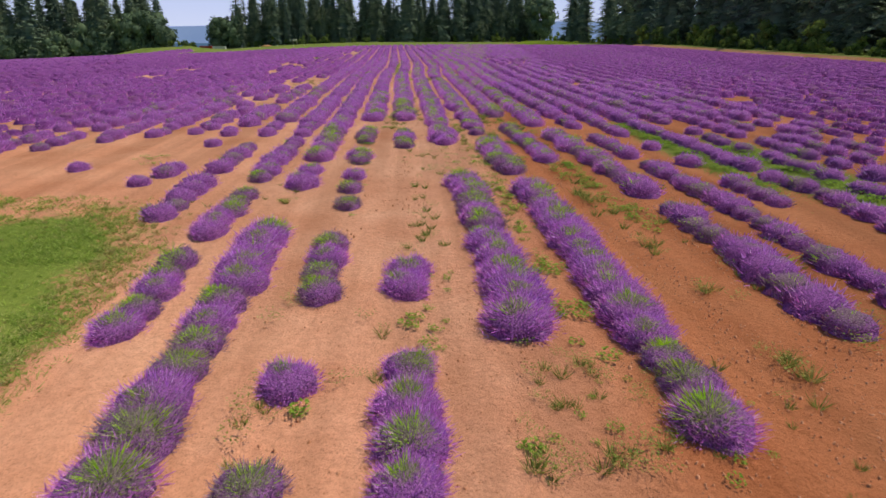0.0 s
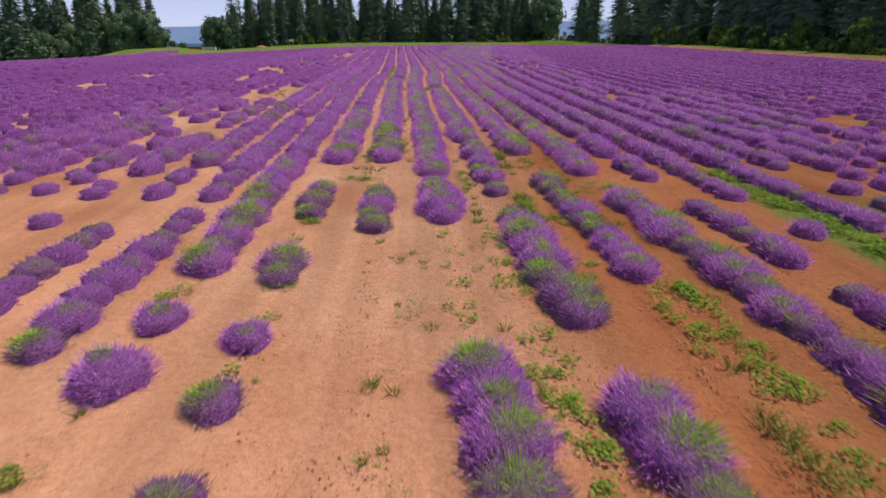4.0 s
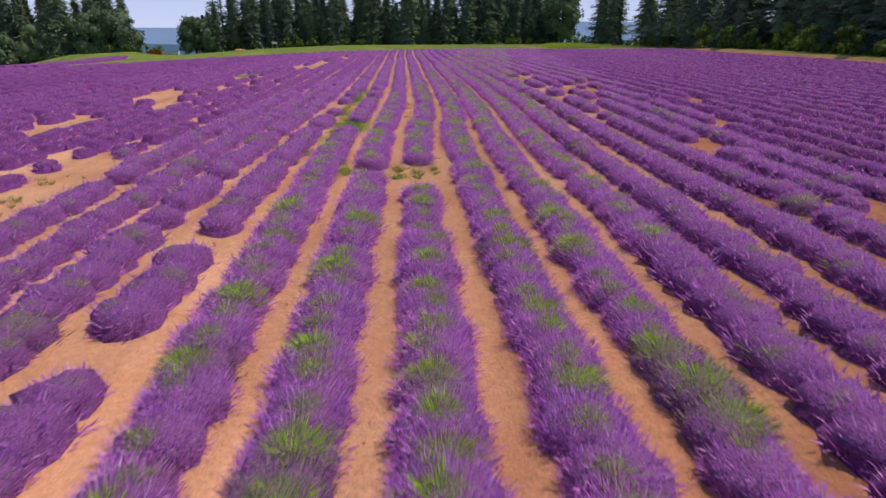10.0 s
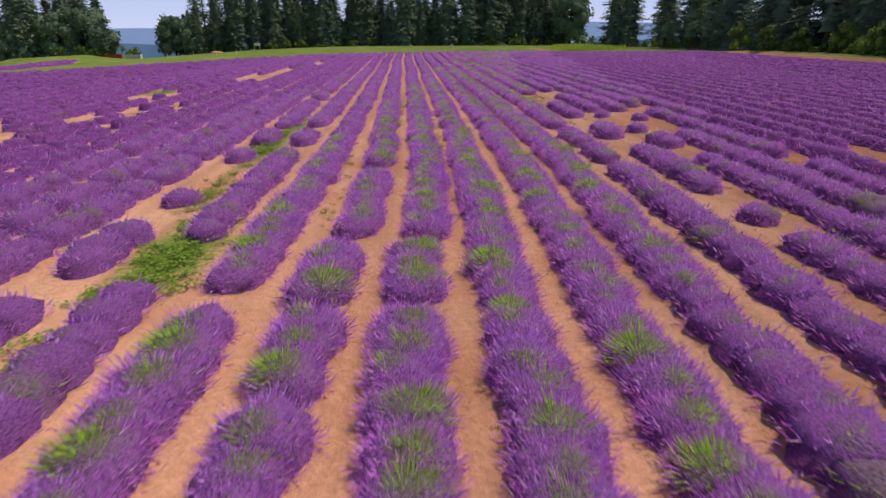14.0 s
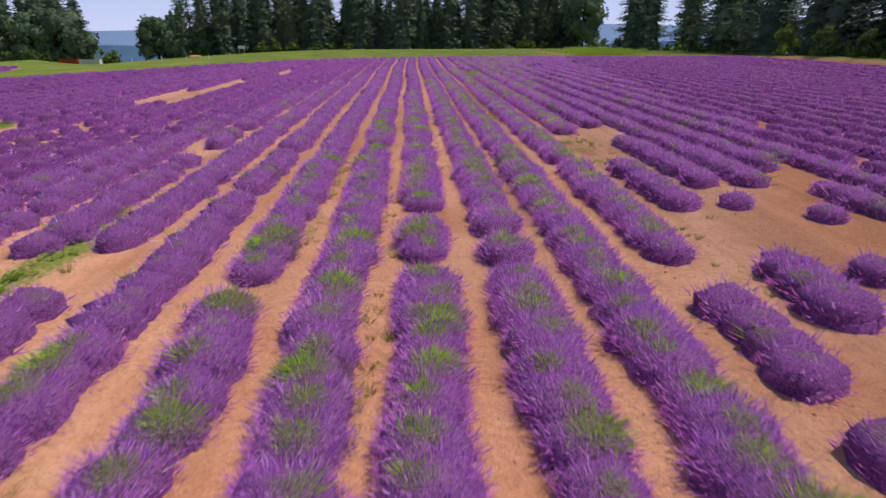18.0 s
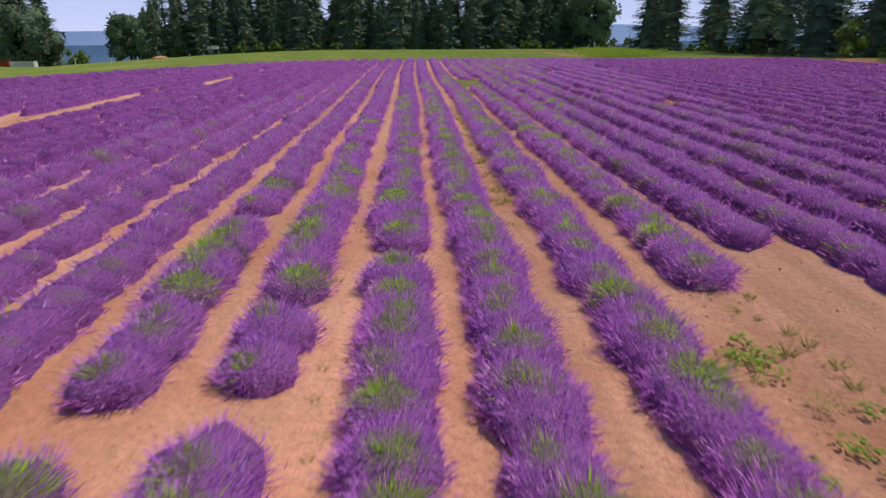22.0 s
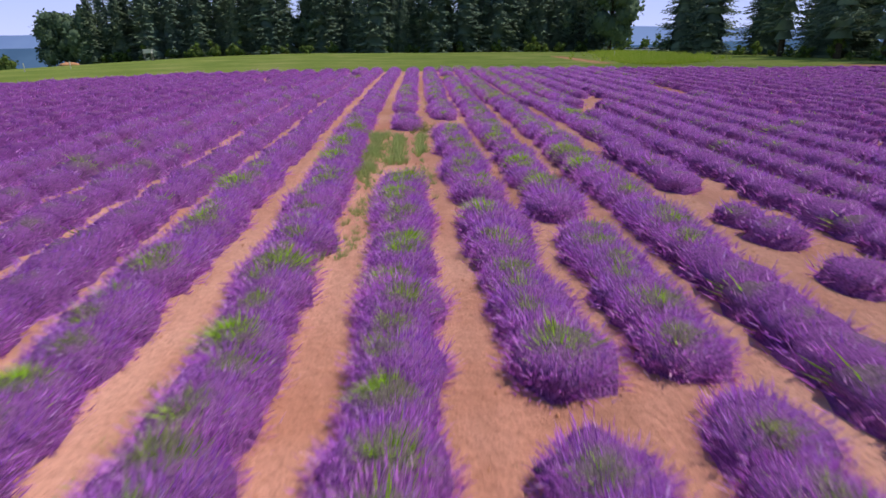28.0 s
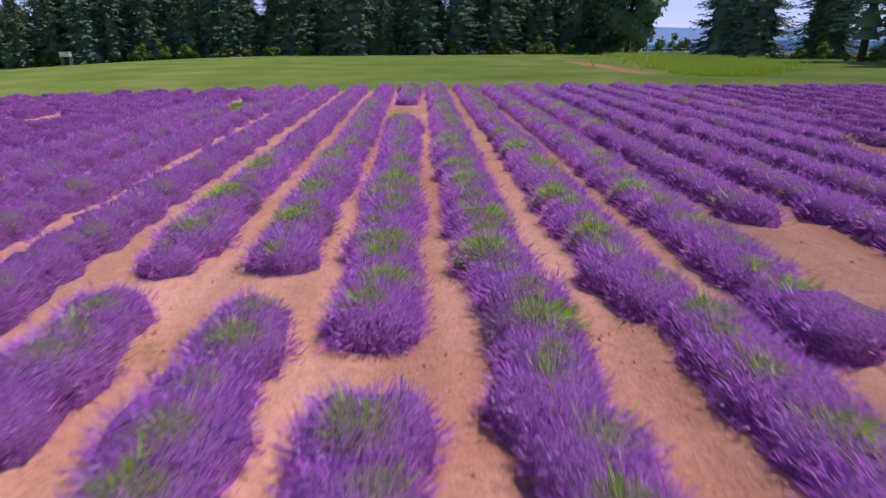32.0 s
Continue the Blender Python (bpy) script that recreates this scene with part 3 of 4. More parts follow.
def grass_mask(x, y):
    f = np.zeros(x.shape)
    for k in range(16):
        r, a = 0.25 + 0.06 * k, 2.4 * k
        f += in_field(x + r * math.cos(a) + 0.3 * np.sin(2.1 * y), y + r * math.sin(a) + 0.3 * np.sin(1.7 * x)) / 16
    g = 1 - f
    # weedy patches inside the field
    for gx, gy, w, h in ((10.2, 20.5, 0.9, 7), (12.5, 16.5, 1.4, 6), (13.7, 36, 1.4, 4), (24, 34, 2.5, 3), (-15.34, 94.61, 1.4, 3.28), (-11.17, 97.54, 1.8, 2.05), (-7.4, 121.04, 0.8, 3.28), (-0.08, 62.58, 1, 2.87), (-0.93, 73.59, 0.8, 4.09), (-0.65, 78.38, 0.6, 2.46), (-13.33, 95.33, 1, 3.28), (-8.45, 112.5, 0.6, 1.64), (7, 159.45, 0.8, 2.13)):
        g = np.maximum(g, (1.15 if gx > 11 and gy < 32 else 0.95) - 0.6 * np.sqrt(((x - gx) / w) ** 2 + ((y - gy) / h) ** 2))
    strip = np.abs(x - (34.8 + (y - 181.5) * 0.037)) / 1.5 + np.clip(181.5 - y, 0, 99) + np.clip(y - 213, 0, 99)
    g = np.minimum(g, np.where((y > 165) & (y < 195), 0.35 + 0.9 * np.maximum(np.abs(x - 61) / 12, np.abs(y - 173.5) / 11.5), 1.0))
    side = np.abs(x - 61.9) / 2.0 + np.clip(y - 166, 0, 99)
    return np.clip(np.minimum(np.minimum(g, 0.24 + 0.4 * strip), 0.25 + 0.5 * side), 0, 1)


xs, ys = grid_lines()
GX, GY = np.meshgrid(xs, ys)
GZ = ground_z(GX, GY)
rng = np.random.default_rng(8)
inner = in_field(GX, GY)
GZ = GZ + np.where(inner, rng.normal(0, 0.012, GX.shape) - 0.02 * np.cos((GX - 0.1) / 1.54 * 2 * math.pi), 0)
nx, ny = len(xs), len(ys)
q = (np.arange(ny - 1)[:, None] * nx + np.arange(nx - 1)[None]).ravel()
tri = np.concatenate([np.stack([q, q + 1, q + nx + 1], 1), np.stack([q, q + nx + 1, q + nx], 1)])
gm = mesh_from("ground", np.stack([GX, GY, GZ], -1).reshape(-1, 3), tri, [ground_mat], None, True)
at = gm.attributes.new("grass", "FLOAT", "POINT")
at.data.foreach_set("value", grass_mask(GX, GY).ravel().astype(np.float32))
# strongest right of the flight line, where the view darkens
dim_mask = smooth(0.3, 3.6, GX - 0.073 * GY) * (1 - smooth(28, 52, GY)) + 0.6 * smooth(3.5, 7, GX - 0.122 * GY) + (0.1 + 0.3 * smooth(4, 7, -GX)) * (1 - smooth(24, 44, GY))
gm.attributes.new("side_dim", "FLOAT", "POINT").data.foreach_set("value", np.clip(dim_mask, 0, 1).ravel().astype(np.float32))
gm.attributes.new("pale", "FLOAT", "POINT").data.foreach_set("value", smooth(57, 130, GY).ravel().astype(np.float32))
tagged(new("ground", gm), "reddish bare field soil with green grass beyond the rows", "ground", "", "structure")


# ---- trees ----
def tube(points, radii, seg=7):
    vs, ts = [], []
    for p, r in zip(points, radii):
        for i in range(seg):
            a = 2 * math.pi * i / seg
            vs.append((p[0] + r * math.cos(a), p[1] + r * math.sin(a), p[2]))
    for j in range(len(points) - 1):
        for i in range(seg):
            a, b, c, d = j * seg + i, j * seg + (i + 1) % seg, (j + 1) * seg + i, (j + 1) * seg + (i + 1) % seg
            ts += [(a, b, d), (a, d, c)]
    return np.array(vs, float), np.array(ts, int)


def lump(c, r, rng, seg=7, rings=4, rough=0.12):
    """A closed lumpy ball for the shaded inside of a crown."""
    vs, ts = [], []
    for j in range(rings + 1):
        a = math.pi * j / rings
        for i in range(seg):
            b = 2 * math.pi * i / seg
            q = 1 + rough * rng.normal()
            vs.append((c[0] + r * math.sin(a) * math.cos(b) * q, c[1] + r * math.sin(a) * math.sin(b) * q, c[2] + r * math.cos(a) * q))
    for j in range(rings):
        for i in range(seg):
            p, q, s, u = j * seg + i, j * seg + (i + 1) % seg, (j + 1) * seg + i, (j + 1) * seg + (i + 1) % seg
            ts += [(p, u, q), (p, s, u)]
    return np.array(vs, float), np.array(ts, int)


def fir_tree(seed, height, spread_r, low, full=True, fine=False):
    """A trunk, a dark inner cone and whorls of drooping boughs, each a flat fan of sprays."""
    rng = np.random.default_rng(seed)
    b = tagged(new("fir_tree"), "tall dark green fir tree with drooping branches at the field edge", "tree", "trees round the field")
    zs = np.linspace(0, height, 9)
    wob = np.cumsum(rng.normal(0, 0.05, (9, 2)), 0)
    part("trunk", *tube([(wob[k, 0], wob[k, 1], z - 0.6 * (k == 0)) for k, z in enumerate(zs)], 0.45 * (1 - zs / height) ** 0.8 + 0.02), bark_mat, b)
    vs, ts, base, tip, wid = [], [], [], [], []
    z, n = low, 9
    lop = rng.uniform(0.75, 1.1, 6)
    while z < height - 0.2:
        u = (z - low) / (height - low)
        rad = spread_r * (1 - u) ** 0.8 * rng.uniform(0.8, 1.1) + 0.2
        if full or rng.random() < 0.5:
            k0, q = len(vs), 0.5 if full else 0.3
            vs += [(rad * q * rng.uniform(0.7, 1.2) * math.cos(6.283 * k / n), rad * q * rng.uniform(0.7, 1.2) * math.sin(6.283 * k / n), z - 0.3 * rad) for k in range(n)] + [(0, 0, z + 0.3 * rad)]
            ts += [(k0 + k, k0 + (k + 1) % n, k0 + n) for k in range(n)]
        for k in range(9 if full else 6):
            a = rng.uniform(0, 6.283)
            ln = rad * rng.uniform(0.65, 1.15) * lop[int(a) % 6]
            droop, up = rng.uniform(0.25, 0.5), rng.uniform(0.1, 0.3)
            for q in np.linspace(0.3, 1.0, 7 if fine else 5):
                r = ln * q
                zq = z + ln * (0.12 - droop * q + up * q * q) + rng.normal(0, 0.08)
                for side in (-1, 1, rng.choice((-1, 1)) * 0.2):
                    out = a + side * rng.uniform(0.5, 1.0)
                    ll = (0.35 + 0.3 * ln * (1.15 - q)) * rng.uniform(0.6, 1.2)
                    base.append((r * math.cos(a), r * math.sin(a), zq + 0.06))
                    tip.append((r * math.cos(a) + ll * math.cos(out), r * math.sin(a) + ll * math.sin(out), zq - rng.uniform(0.0, 0.5) * ll))
                    wid.append(rng.uniform(0.35, 0.65) * (0.5 + 0.16 * ll))
        z += rng.uniform(0.4, 0.75) * (1.0 - 0.35 * u) * (1.0 if full else 1.5)
    m = len(base)
    bl = blades(np.array(base), np.array(tip), np.array(wid), rng.normal(0, 0.5, m), False)
    V, T, _ = joined([(np.array(vs, float), np.array(ts, int), 0), (*bl, 0)])
    part("crown", V, T, fir_mat, b)
    return b


def leafy_blobs(rng, centres, radii, per, size, inner=0.8):
    base, tip, wid, rol, extra = [], [], [], [], []
    for c, r in zip(centres, radii):
        n = int(per * r * r)
        d = rng.normal(0, 1, (n, 3))
        d /= np.linalg.norm(d, axis=1, keepdims=True)
        p = c + d * r * rng.uniform(0.72, 1.08, (n, 1))
        w = d * 0.4 + rng.normal(0, 0.6, (n, 3))
        w /= np.linalg.norm(w, axis=1, keepdims=True)
        s = size * rng.uniform(0.6, 1.3, (n, 1))
        base.append(p), tip.append(p + w * s), wid.append(s[:, 0] * 0.75), rol.append(rng.uniform(0, 3.14, n))
        extra.append((*lump(c, r * inner, rng), 0))
    v, t = blades(np.concatenate(base), np.concatenate(tip), np.concatenate(wid), np.concatenate(rol))
    V, T, _ = joined([(v, t, 0)] + extra)
    return V, T


def oak_tree(seed, height, width):
    rng = np.random.default_rng(seed)
    b = tagged(new("oak_tree"), "broad rounded dark green oak at the field edge", "tree", "trees round the field")
    limbs = [tube([(0, 0, -0.6), (0.05, 0, 1.2), (0.1, 0.1, height * 0.35), (0, 0, height * 0.7)], [0.6, 0.45, 0.36, 0.1])]
    cs, rs = [], []
    for k in range(26):
        a = rng.uniform(0, 6.28)
        el = 0.17 + 0.68 * (k + 0.5) / 26
        rr = width * 0.4 * math.sqrt(max(0.0, 1 - ((el - 0.42) / 0.55) ** 2)) * rng.uniform(0.45, 1.0)
        c = np.array([math.cos(a) * rr, math.sin(a) * rr, height * el])
        cs.append(c)
        rs.append(rng.uniform(0.13, 0.2) * width)
        if k % 3 == 0:
            limbs.append(tube([(0, 0, height * 0.25), tuple(c * [0.5, 0.5, 0.75]), tuple(c)], [0.25, 0.16, 0.05], 5))
    v, t, _ = joined([(a, c, 0) for a, c in limbs])
    part("trunk", v, t, bark_mat, b)
    part("crown", *leafy_blobs(rng, cs, rs, 13, 1.0), oak_mat, b)
    return b


def shrub(seed, height, width, name="shrub", label="leafy light green shrub in front of the dark trees"):
    rng = np.random.default_rng(seed)
    b = tagged(new(name), label, "shrub", "shrubs along the field edge")
    cs, rs = [], []
    for k in range(10):
        a, rr = rng.uniform(0, 6.28), rng.uniform(0, 0.4) * width
        r = rng.uniform(0.17, 0.27) * min(width, height)
        cs.append(np.array([math.cos(a) * rr, math.sin(a) * rr, rng.uniform(r * 0.5, height - r)]))
        rs.append(r)
    part("stem", *tube([(0, 0, -0.4), (0.1, 0, height * 0.5), (0, 0.1, height * 0.8)], [0.12, 0.08, 0.03], 5), bark_mat, b)
    part("foliage", *leafy_blobs(rng, cs, rs, 55, 0.5), shrub_mat, b)
    return b


firs = [fir_tree(100 + k, h, r, lo, fu) for k, (h, r, lo, fu) in enumerate(((25, 6.4, 0.4, True), (22, 6.0, 0.3, True), (28, 6.8, 0.8, True), (17, 5.2, 0.2, True), (26, 5.2, 4.5, False)))]
fine_firs = [fir_tree(110 + k, h, r, lo, fu, True) for k, (h, r, lo, fu) in enumerate(((25, 6.2, 0.3, True), (22, 5.8, 0.3, True), (27, 5.4, 4.0, False)))]
oaks = [oak_tree(120 + k, h, w) for k, (h, w) in enumerate(((17, 17), (14, 13), (19, 15)))]
shrubs = [shrub(140 + k, h, w) for k, (h, w) in enumerate(((3.2, 4.5), (4.5, 4.0), (2.2, 4.0), (6.0, 4.4)))]
planted = set()


def stand(kinds, k, x, y, size=1.0, turn=0.0):
    z = float(ground_z(x, y))
    src = kinds[k % len(kinds)]
    m = pose(x, y, z, 0, 0, turn)
    if src.name not in planted:
        planted.add(src.name)
        src.matrix_basis = m @ Matrix.Scale(size, 4)
        return src
    ob = copy_thing(src, m)
    ob.scale = (size,) * 3
    return ob


rng = np.random.default_rng(31)
# the wood across the far end
for k in range(34):
    x = -74 + 132 * (k + 0.5) / 34 + rng.normal(0, 0.8)
    stand(fine_firs, int(rng.integers(0, 2)), x, 267.3 + rng.uniform(-6, 4), rng.choice((0.6, 0.85, 1.0, 1.1)) * rng.uniform(0.9, 1.08), rng.uniform(0, 360))
for k in range(46):
    x = -76 + 137 * (k + 0.5) / 46 + rng.normal(0, 1.5)
    stand(firs, int(rng.integers(0, 5)), x, 273.5 + 5 * (k % 2) + rng.uniform(-2, 3), rng.uniform(0.8, 1.2), rng.uniform(0, 360))
for k in range(26):
    stand(oaks, k, -76 + 136 * (k + 0.5) / 26 + rng.normal(0, 1), 270.6 + rng.uniform(-2, 3), rng.uniform(0.55, 0.75), rng.uniform(0, 360))
for x, y, k, s, a in ((-78, 267.48, 0, 0.8, 20), (-71, 265.66, 1, 0.95, 80), (59, 256.99, 2, 1, 10), (-105, 262.98, 0, 1.1, 0), (-112, 258.31, 2, 1, 60), (-126, 255.35, 0, 1, 190), (-141, 255.68, 1, 1.15, 100), (-156, 253.55, 0, 1, 40)):
    stand(oaks, k, x, y, s, a)
# the group on the far side of the grass
for k in range(36):
    x = -107 - 90 * k / 36 + rng.normal(0, 1.0)
    stand(firs, int(rng.integers(0, 4)), x, 268.5 + rng.uniform(-5, 6) - 10 * (k % 3 == 2), rng.uniform(1.2, 1.6), rng.uniform(0, 360))
# the wood along the side
for k in range(50):
    y = 48.5 + 123 * (k + 0.5) / 50
    stand(fine_firs if k % 3 == 0 else firs, int(rng.integers(0, 3)), 75 + rng.uniform(-2, 2) + 7 * (k % 3), y + rng.normal(0, 1), rng.uniform(0.9, 1.15), rng.uniform(0, 360))
for x, y, k, s in ((65, 229.75, 1, 1), (67.5, 223.15, 0, 0.95), (70, 235.39, 2, 0.8), (76, 218.94, 1, 0.9), (79, 225.43, 0, 0.95), (84, 215.49, 2, 0.9), (70, 204.33, 4, 1), (74, 198.51, 0, 0.95), (71, 192.84, 4, 1.05), (72, 185.45, 4, 1), (80, 209.02, 1, 0.9), (73, 178.06, 0, 1), (82, 190.96, 2, 1), (80, 200.83, 2, 1)):
    stand(fine_firs, (0, 1, 0, 1, 2)[k], x, y, s, rng.uniform(0, 360))
for k in range(80):
    y = 45.5 + 115 * (k + 0.5) / 80
    stand(shrubs, int(rng.integers(0, 4)), 65.8 + rng.uniform(-0.8, 3.4), y, rng.choice((0.3, 0.5, 0.75)) * rng.uniform(0.8, 1.2), rng.uniform(0, 360))
for k in range(9):
    stand(shrubs, k, 70 + rng.uniform(-1, 1), 179.8 + 4.5 * k, rng.uniform(0.35, 0.6), rng.uniform(0, 360))
for k in range(36):
    stand(shrubs, int(rng.integers(0, 3)), -70 + 126 * k / 36 + rng.normal(0, 1), 261.6 + rng.uniform(-1, 1.5), rng.uniform(0.5, 0.9), rng.uniform(0, 360))
for x, y, k, s in ((-62, 176.13, 2, 0.7), (-59.5, 176.89, 0, 0.5), (-65, 175.37, 2, 0.6), (-92, 265.24, 0, 1.3), (-90, 261.92, 1, 1), (-95, 268.58, 1, 1.2), (80, 321.23, 0, 1.6), (86, 323.55, 1, 1.5), (93, 321.76, 0, 1.7), (100, 324.06, 1, 1.6), (74, 322.18, 2, 1.8)):
    stand(shrubs, k, x, y, s, rng.uniform(0, 360))

# ---- distance ----
def ridge(name, y, half, z0, heights, mat, label, seed):
    rng = np.random.default_rng(seed)
    n = 160
    x = np.linspace(-half, half, n)
    top = np.full(n, float(heights[0]))
    for f in (1, 2, 3, 5, 9, 17):
        top += heights[1] / f * np.sin(f * x / half * 3.1 + rng.uniform(0, 6.28))
    v = np.concatenate([np.stack([x, np.full(n, y), np.full(n, z0)], 1), np.stack([x, np.full(n, y + 200.0), top], 1)])
    k = np.arange(n - 1)
    t = np.concatenate([np.stack([k, k + 1, k + n + 1], 1), np.stack([k, k + n + 1, k + n], 1)])
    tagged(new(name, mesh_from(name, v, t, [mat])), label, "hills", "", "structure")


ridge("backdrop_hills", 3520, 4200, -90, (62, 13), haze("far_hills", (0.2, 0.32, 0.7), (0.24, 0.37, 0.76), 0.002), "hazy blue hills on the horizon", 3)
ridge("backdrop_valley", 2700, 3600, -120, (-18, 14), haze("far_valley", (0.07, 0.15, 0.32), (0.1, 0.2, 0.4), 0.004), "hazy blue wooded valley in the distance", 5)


def sky_curtain():
    """Pale summer sky low over the horizon, far behind everything."""
    m = bpy.data.materials.new("horizon_sky")
    m.use_nodes = True
    n, l = m.node_tree.nodes, m.node_tree.links
    n.remove(n["Principled BSDF"])
    e = n.new("ShaderNodeEmission")
    g = n.new("ShaderNodeSeparateXYZ")
    l.new(n.new("ShaderNodeNewGeometry").outputs["Position"], g.inputs[0])
    d = n.new("ShaderNodeMath")
    d.operation = "DIVIDE"
    l.new(g.outputs[2], d.inputs[0])
    d.inputs[1].default_value = 900
    r = ramp(n, [(0.0, (0.74, 0.86, 1.4)), (0.25, (0.62, 0.76, 1.36)), (1.0, (0.48, 0.66, 1.3))])
    l.new(d.outputs[0], r.inputs[0])
    l.new(r.outputs[0], e.inputs[0])
    l.new(e.outputs[0], n["Material Output"].inputs[0])
    k = np.arange(25)
    a = np.radians(-60 + 5 * k)
    v = np.concatenate([np.stack([4700 * np.sin(a), 4700 * np.cos(a), np.full(25, z)], 1) for z in (-150.0, 900.0)])
    k = np.arange(24)
    t = np.concatenate([np.stack([k, k + 1, k + 26], 1), np.stack([k, k + 26, k + 25], 1)])
    tagged(new("backdrop_sky", mesh_from("backdrop_sky", v, t, [m])), "pale blue summer sky over the horizon", "sky", "", "structure")


sky_curtain()

# ---- things on the grass beyond the field ----
def box(cx, cy, z0, sx, sy, sz, bevel=0.03):
    bm = bmesh.new()
    bmesh.ops.create_cube(bm, size=1, matrix=Matrix.Translation((cx, cy, z0 + sz / 2)) @ Matrix.Diagonal((sx, sy, sz, 1)))
    bmesh.ops.bevel(bm, geom=bm.edges[:], offset=bevel, segments=2, affect="EDGES")
    return bm


def solid(name, bm, mat, parent=None, label=""):
    me = bpy.data.meshes.new(name)
    bm.to_mesh(me)
    bm.free()
    me.materials.append(mat)
    ob = new(name, me)
    ob.parent = parent
    return tagged(ob, label) if label else ob


red_mat, white_mat, wood_mat, tan_mat, dark_mat, glass_mat = plain("red_paint", (0.5, 0.06, 0.03)), plain("white_paint", (0.75, 0.74, 0.7)), plain("grey_wood", (0.42, 0.38, 0.32), 0.85), plain("bark_chips", (0.6, 0.3, 0.16), 0.95), plain("black_rubber", (0.02, 0.02, 0.02)), plain("car_glass", (0.03, 0.04, 0.05), 0.1)


def crate(x, y, w, mat, label):
    z = float(ground_z(x, y)) - 0.1
    b = tagged(new("storage_bin"), label, "bin")
    b.location = (x, y, z)
    for k in range(3):
        solid("slat", box(0, -0.6, 0.08 + 0.32 * k, w, 0.06, 0.28), mat, b)
        solid("slat", box(0, 0.6, 0.08 + 0.32 * k, w, 0.06, 0.28), mat, b)
    for sx in (-1, 1):
        solid("side_panel", box(sx * (w / 2 - 0.03), 0, 0.08, 0.06, 1.1, 0.95), mat, b)
    solid("base", box(0, 0, 0, w, 1.2, 0.08), wood_mat, b)


crate(-57.0, 179.29, 3.4, red_mat, "long low red wooden bin on the grass")
crate(-53.2, 179.21, 3.6, white_mat, "long low white bin beside the red one")


def bee_stand(x, y):
    z = float(ground_z(x, y))
    b = tagged(new("hive_stand"), "small white box on wooden legs at the wood edge", "stand")
    b.location = (x, y, z)
    for sx in (-0.7, 0.7):
        for sy in (-0.3, 0.3):
            solid("leg", box(sx, sy, -0.1, 0.12, 0.12, 1.5), wood_mat, b)
    hive = solid("box", box(0, 0, 1.4, 1.5, 0.8, 0.6), white_mat, b)
    solid("lid", box(0, 0, 1.99, 1.65, 0.95, 0.1), white_mat, hive)


bee_stand(-40.2, 229.7)
for px, py in ((-32, 179.8), (-37, 182.13), (-43, 185.53), (-29.5, 184.42), (-48, 184.01), (44, 206.54), (52, 212.92)):
    z = float(ground_z(px, py))
    b = tagged(new("marker_post"), "short white wooden marker post in the grass", "post", "marker posts in the grass")
    b.location = (px, py, z)
    solid("post", box(0, 0, -0.1, 0.09, 0.09, 0.95, 0.01), white_mat, b)
    solid("cap", box(0, 0, 0.85, 0.13, 0.13, 0.05, 0.01), white_mat, b)
heap_v, heap_t = dome(1.6, 0.5, 16, 5, np.random.default_rng(3), 0.08)
heap = new("chip_heap", mesh_from("chip_heap", heap_v, heap_t, [tan_mat]))
heap.location = (-47.6, 215.8, float(ground_z(-47.6, 215.8)))
tagged(heap, "low heap of reddish bark chips on the grass", "heap")


def car(x, y, turn, mat, label):
    b = tagged(new("parked_car"), label, "car", "cars parked behind the trees")
    b.matrix_basis = pose(x, y, float(ground_z(x, y)), 0, 0, turn)
    bm = box(0, 0, 0.3, 4.3, 1.75, 0.62, 0.12)
    solid("body", bm, mat, b)
    cab = box(-0.2, 0, 0.9, 2.3, 1.5, 0.55, 0.1)
    for v in cab.verts:
        if v.co.z > 1.2:
            v.co.x = -0.2 + (v.co.x + 0.2) * 0.72
            v.co.y *= 0.85
    solid("cabin", cab, glass_mat, b)
    solid("roof", box(-0.2, 0, 1.42, 1.6, 1.25, 0.06, 0.02), mat, b)
    for wx in (-1.35, 1.3):
        for wy in (-0.8, 0.8):
            bm = bmesh.new()
            bmesh.ops.create_cone(bm, cap_ends=True, segments=14, radius1=0.33, radius2=0.33, depth=0.2, matrix=pose(wx, wy, 0.33, 90, 0, 0))
            wheel = solid("wheel", bm, dark_mat, b)
            bm = bmesh.new()
            bmesh.ops.create_cone(bm, cap_ends=True, segments=12, radius1=0.2, radius2=0.17, depth=0.22, matrix=pose(wx, wy, 0.33, 90, 0, 0))
            solid("rim", bm, wood_mat, wheel)


silver_mat = plain("silver_paint", (0.5, 0.52, 0.55), 0.35)
for k, (cx, cy) in enumerate(((76.5, 293.46), (79.2, 294.22), (82, 293.75), (84.6, 294.92), (87.4, 294.04))):
    car(cx, cy, 80 + 7 * k, (white_mat, silver_mat)[k % 2], ("white", "silver")[k % 2] + " car parked in the gap between the trees")


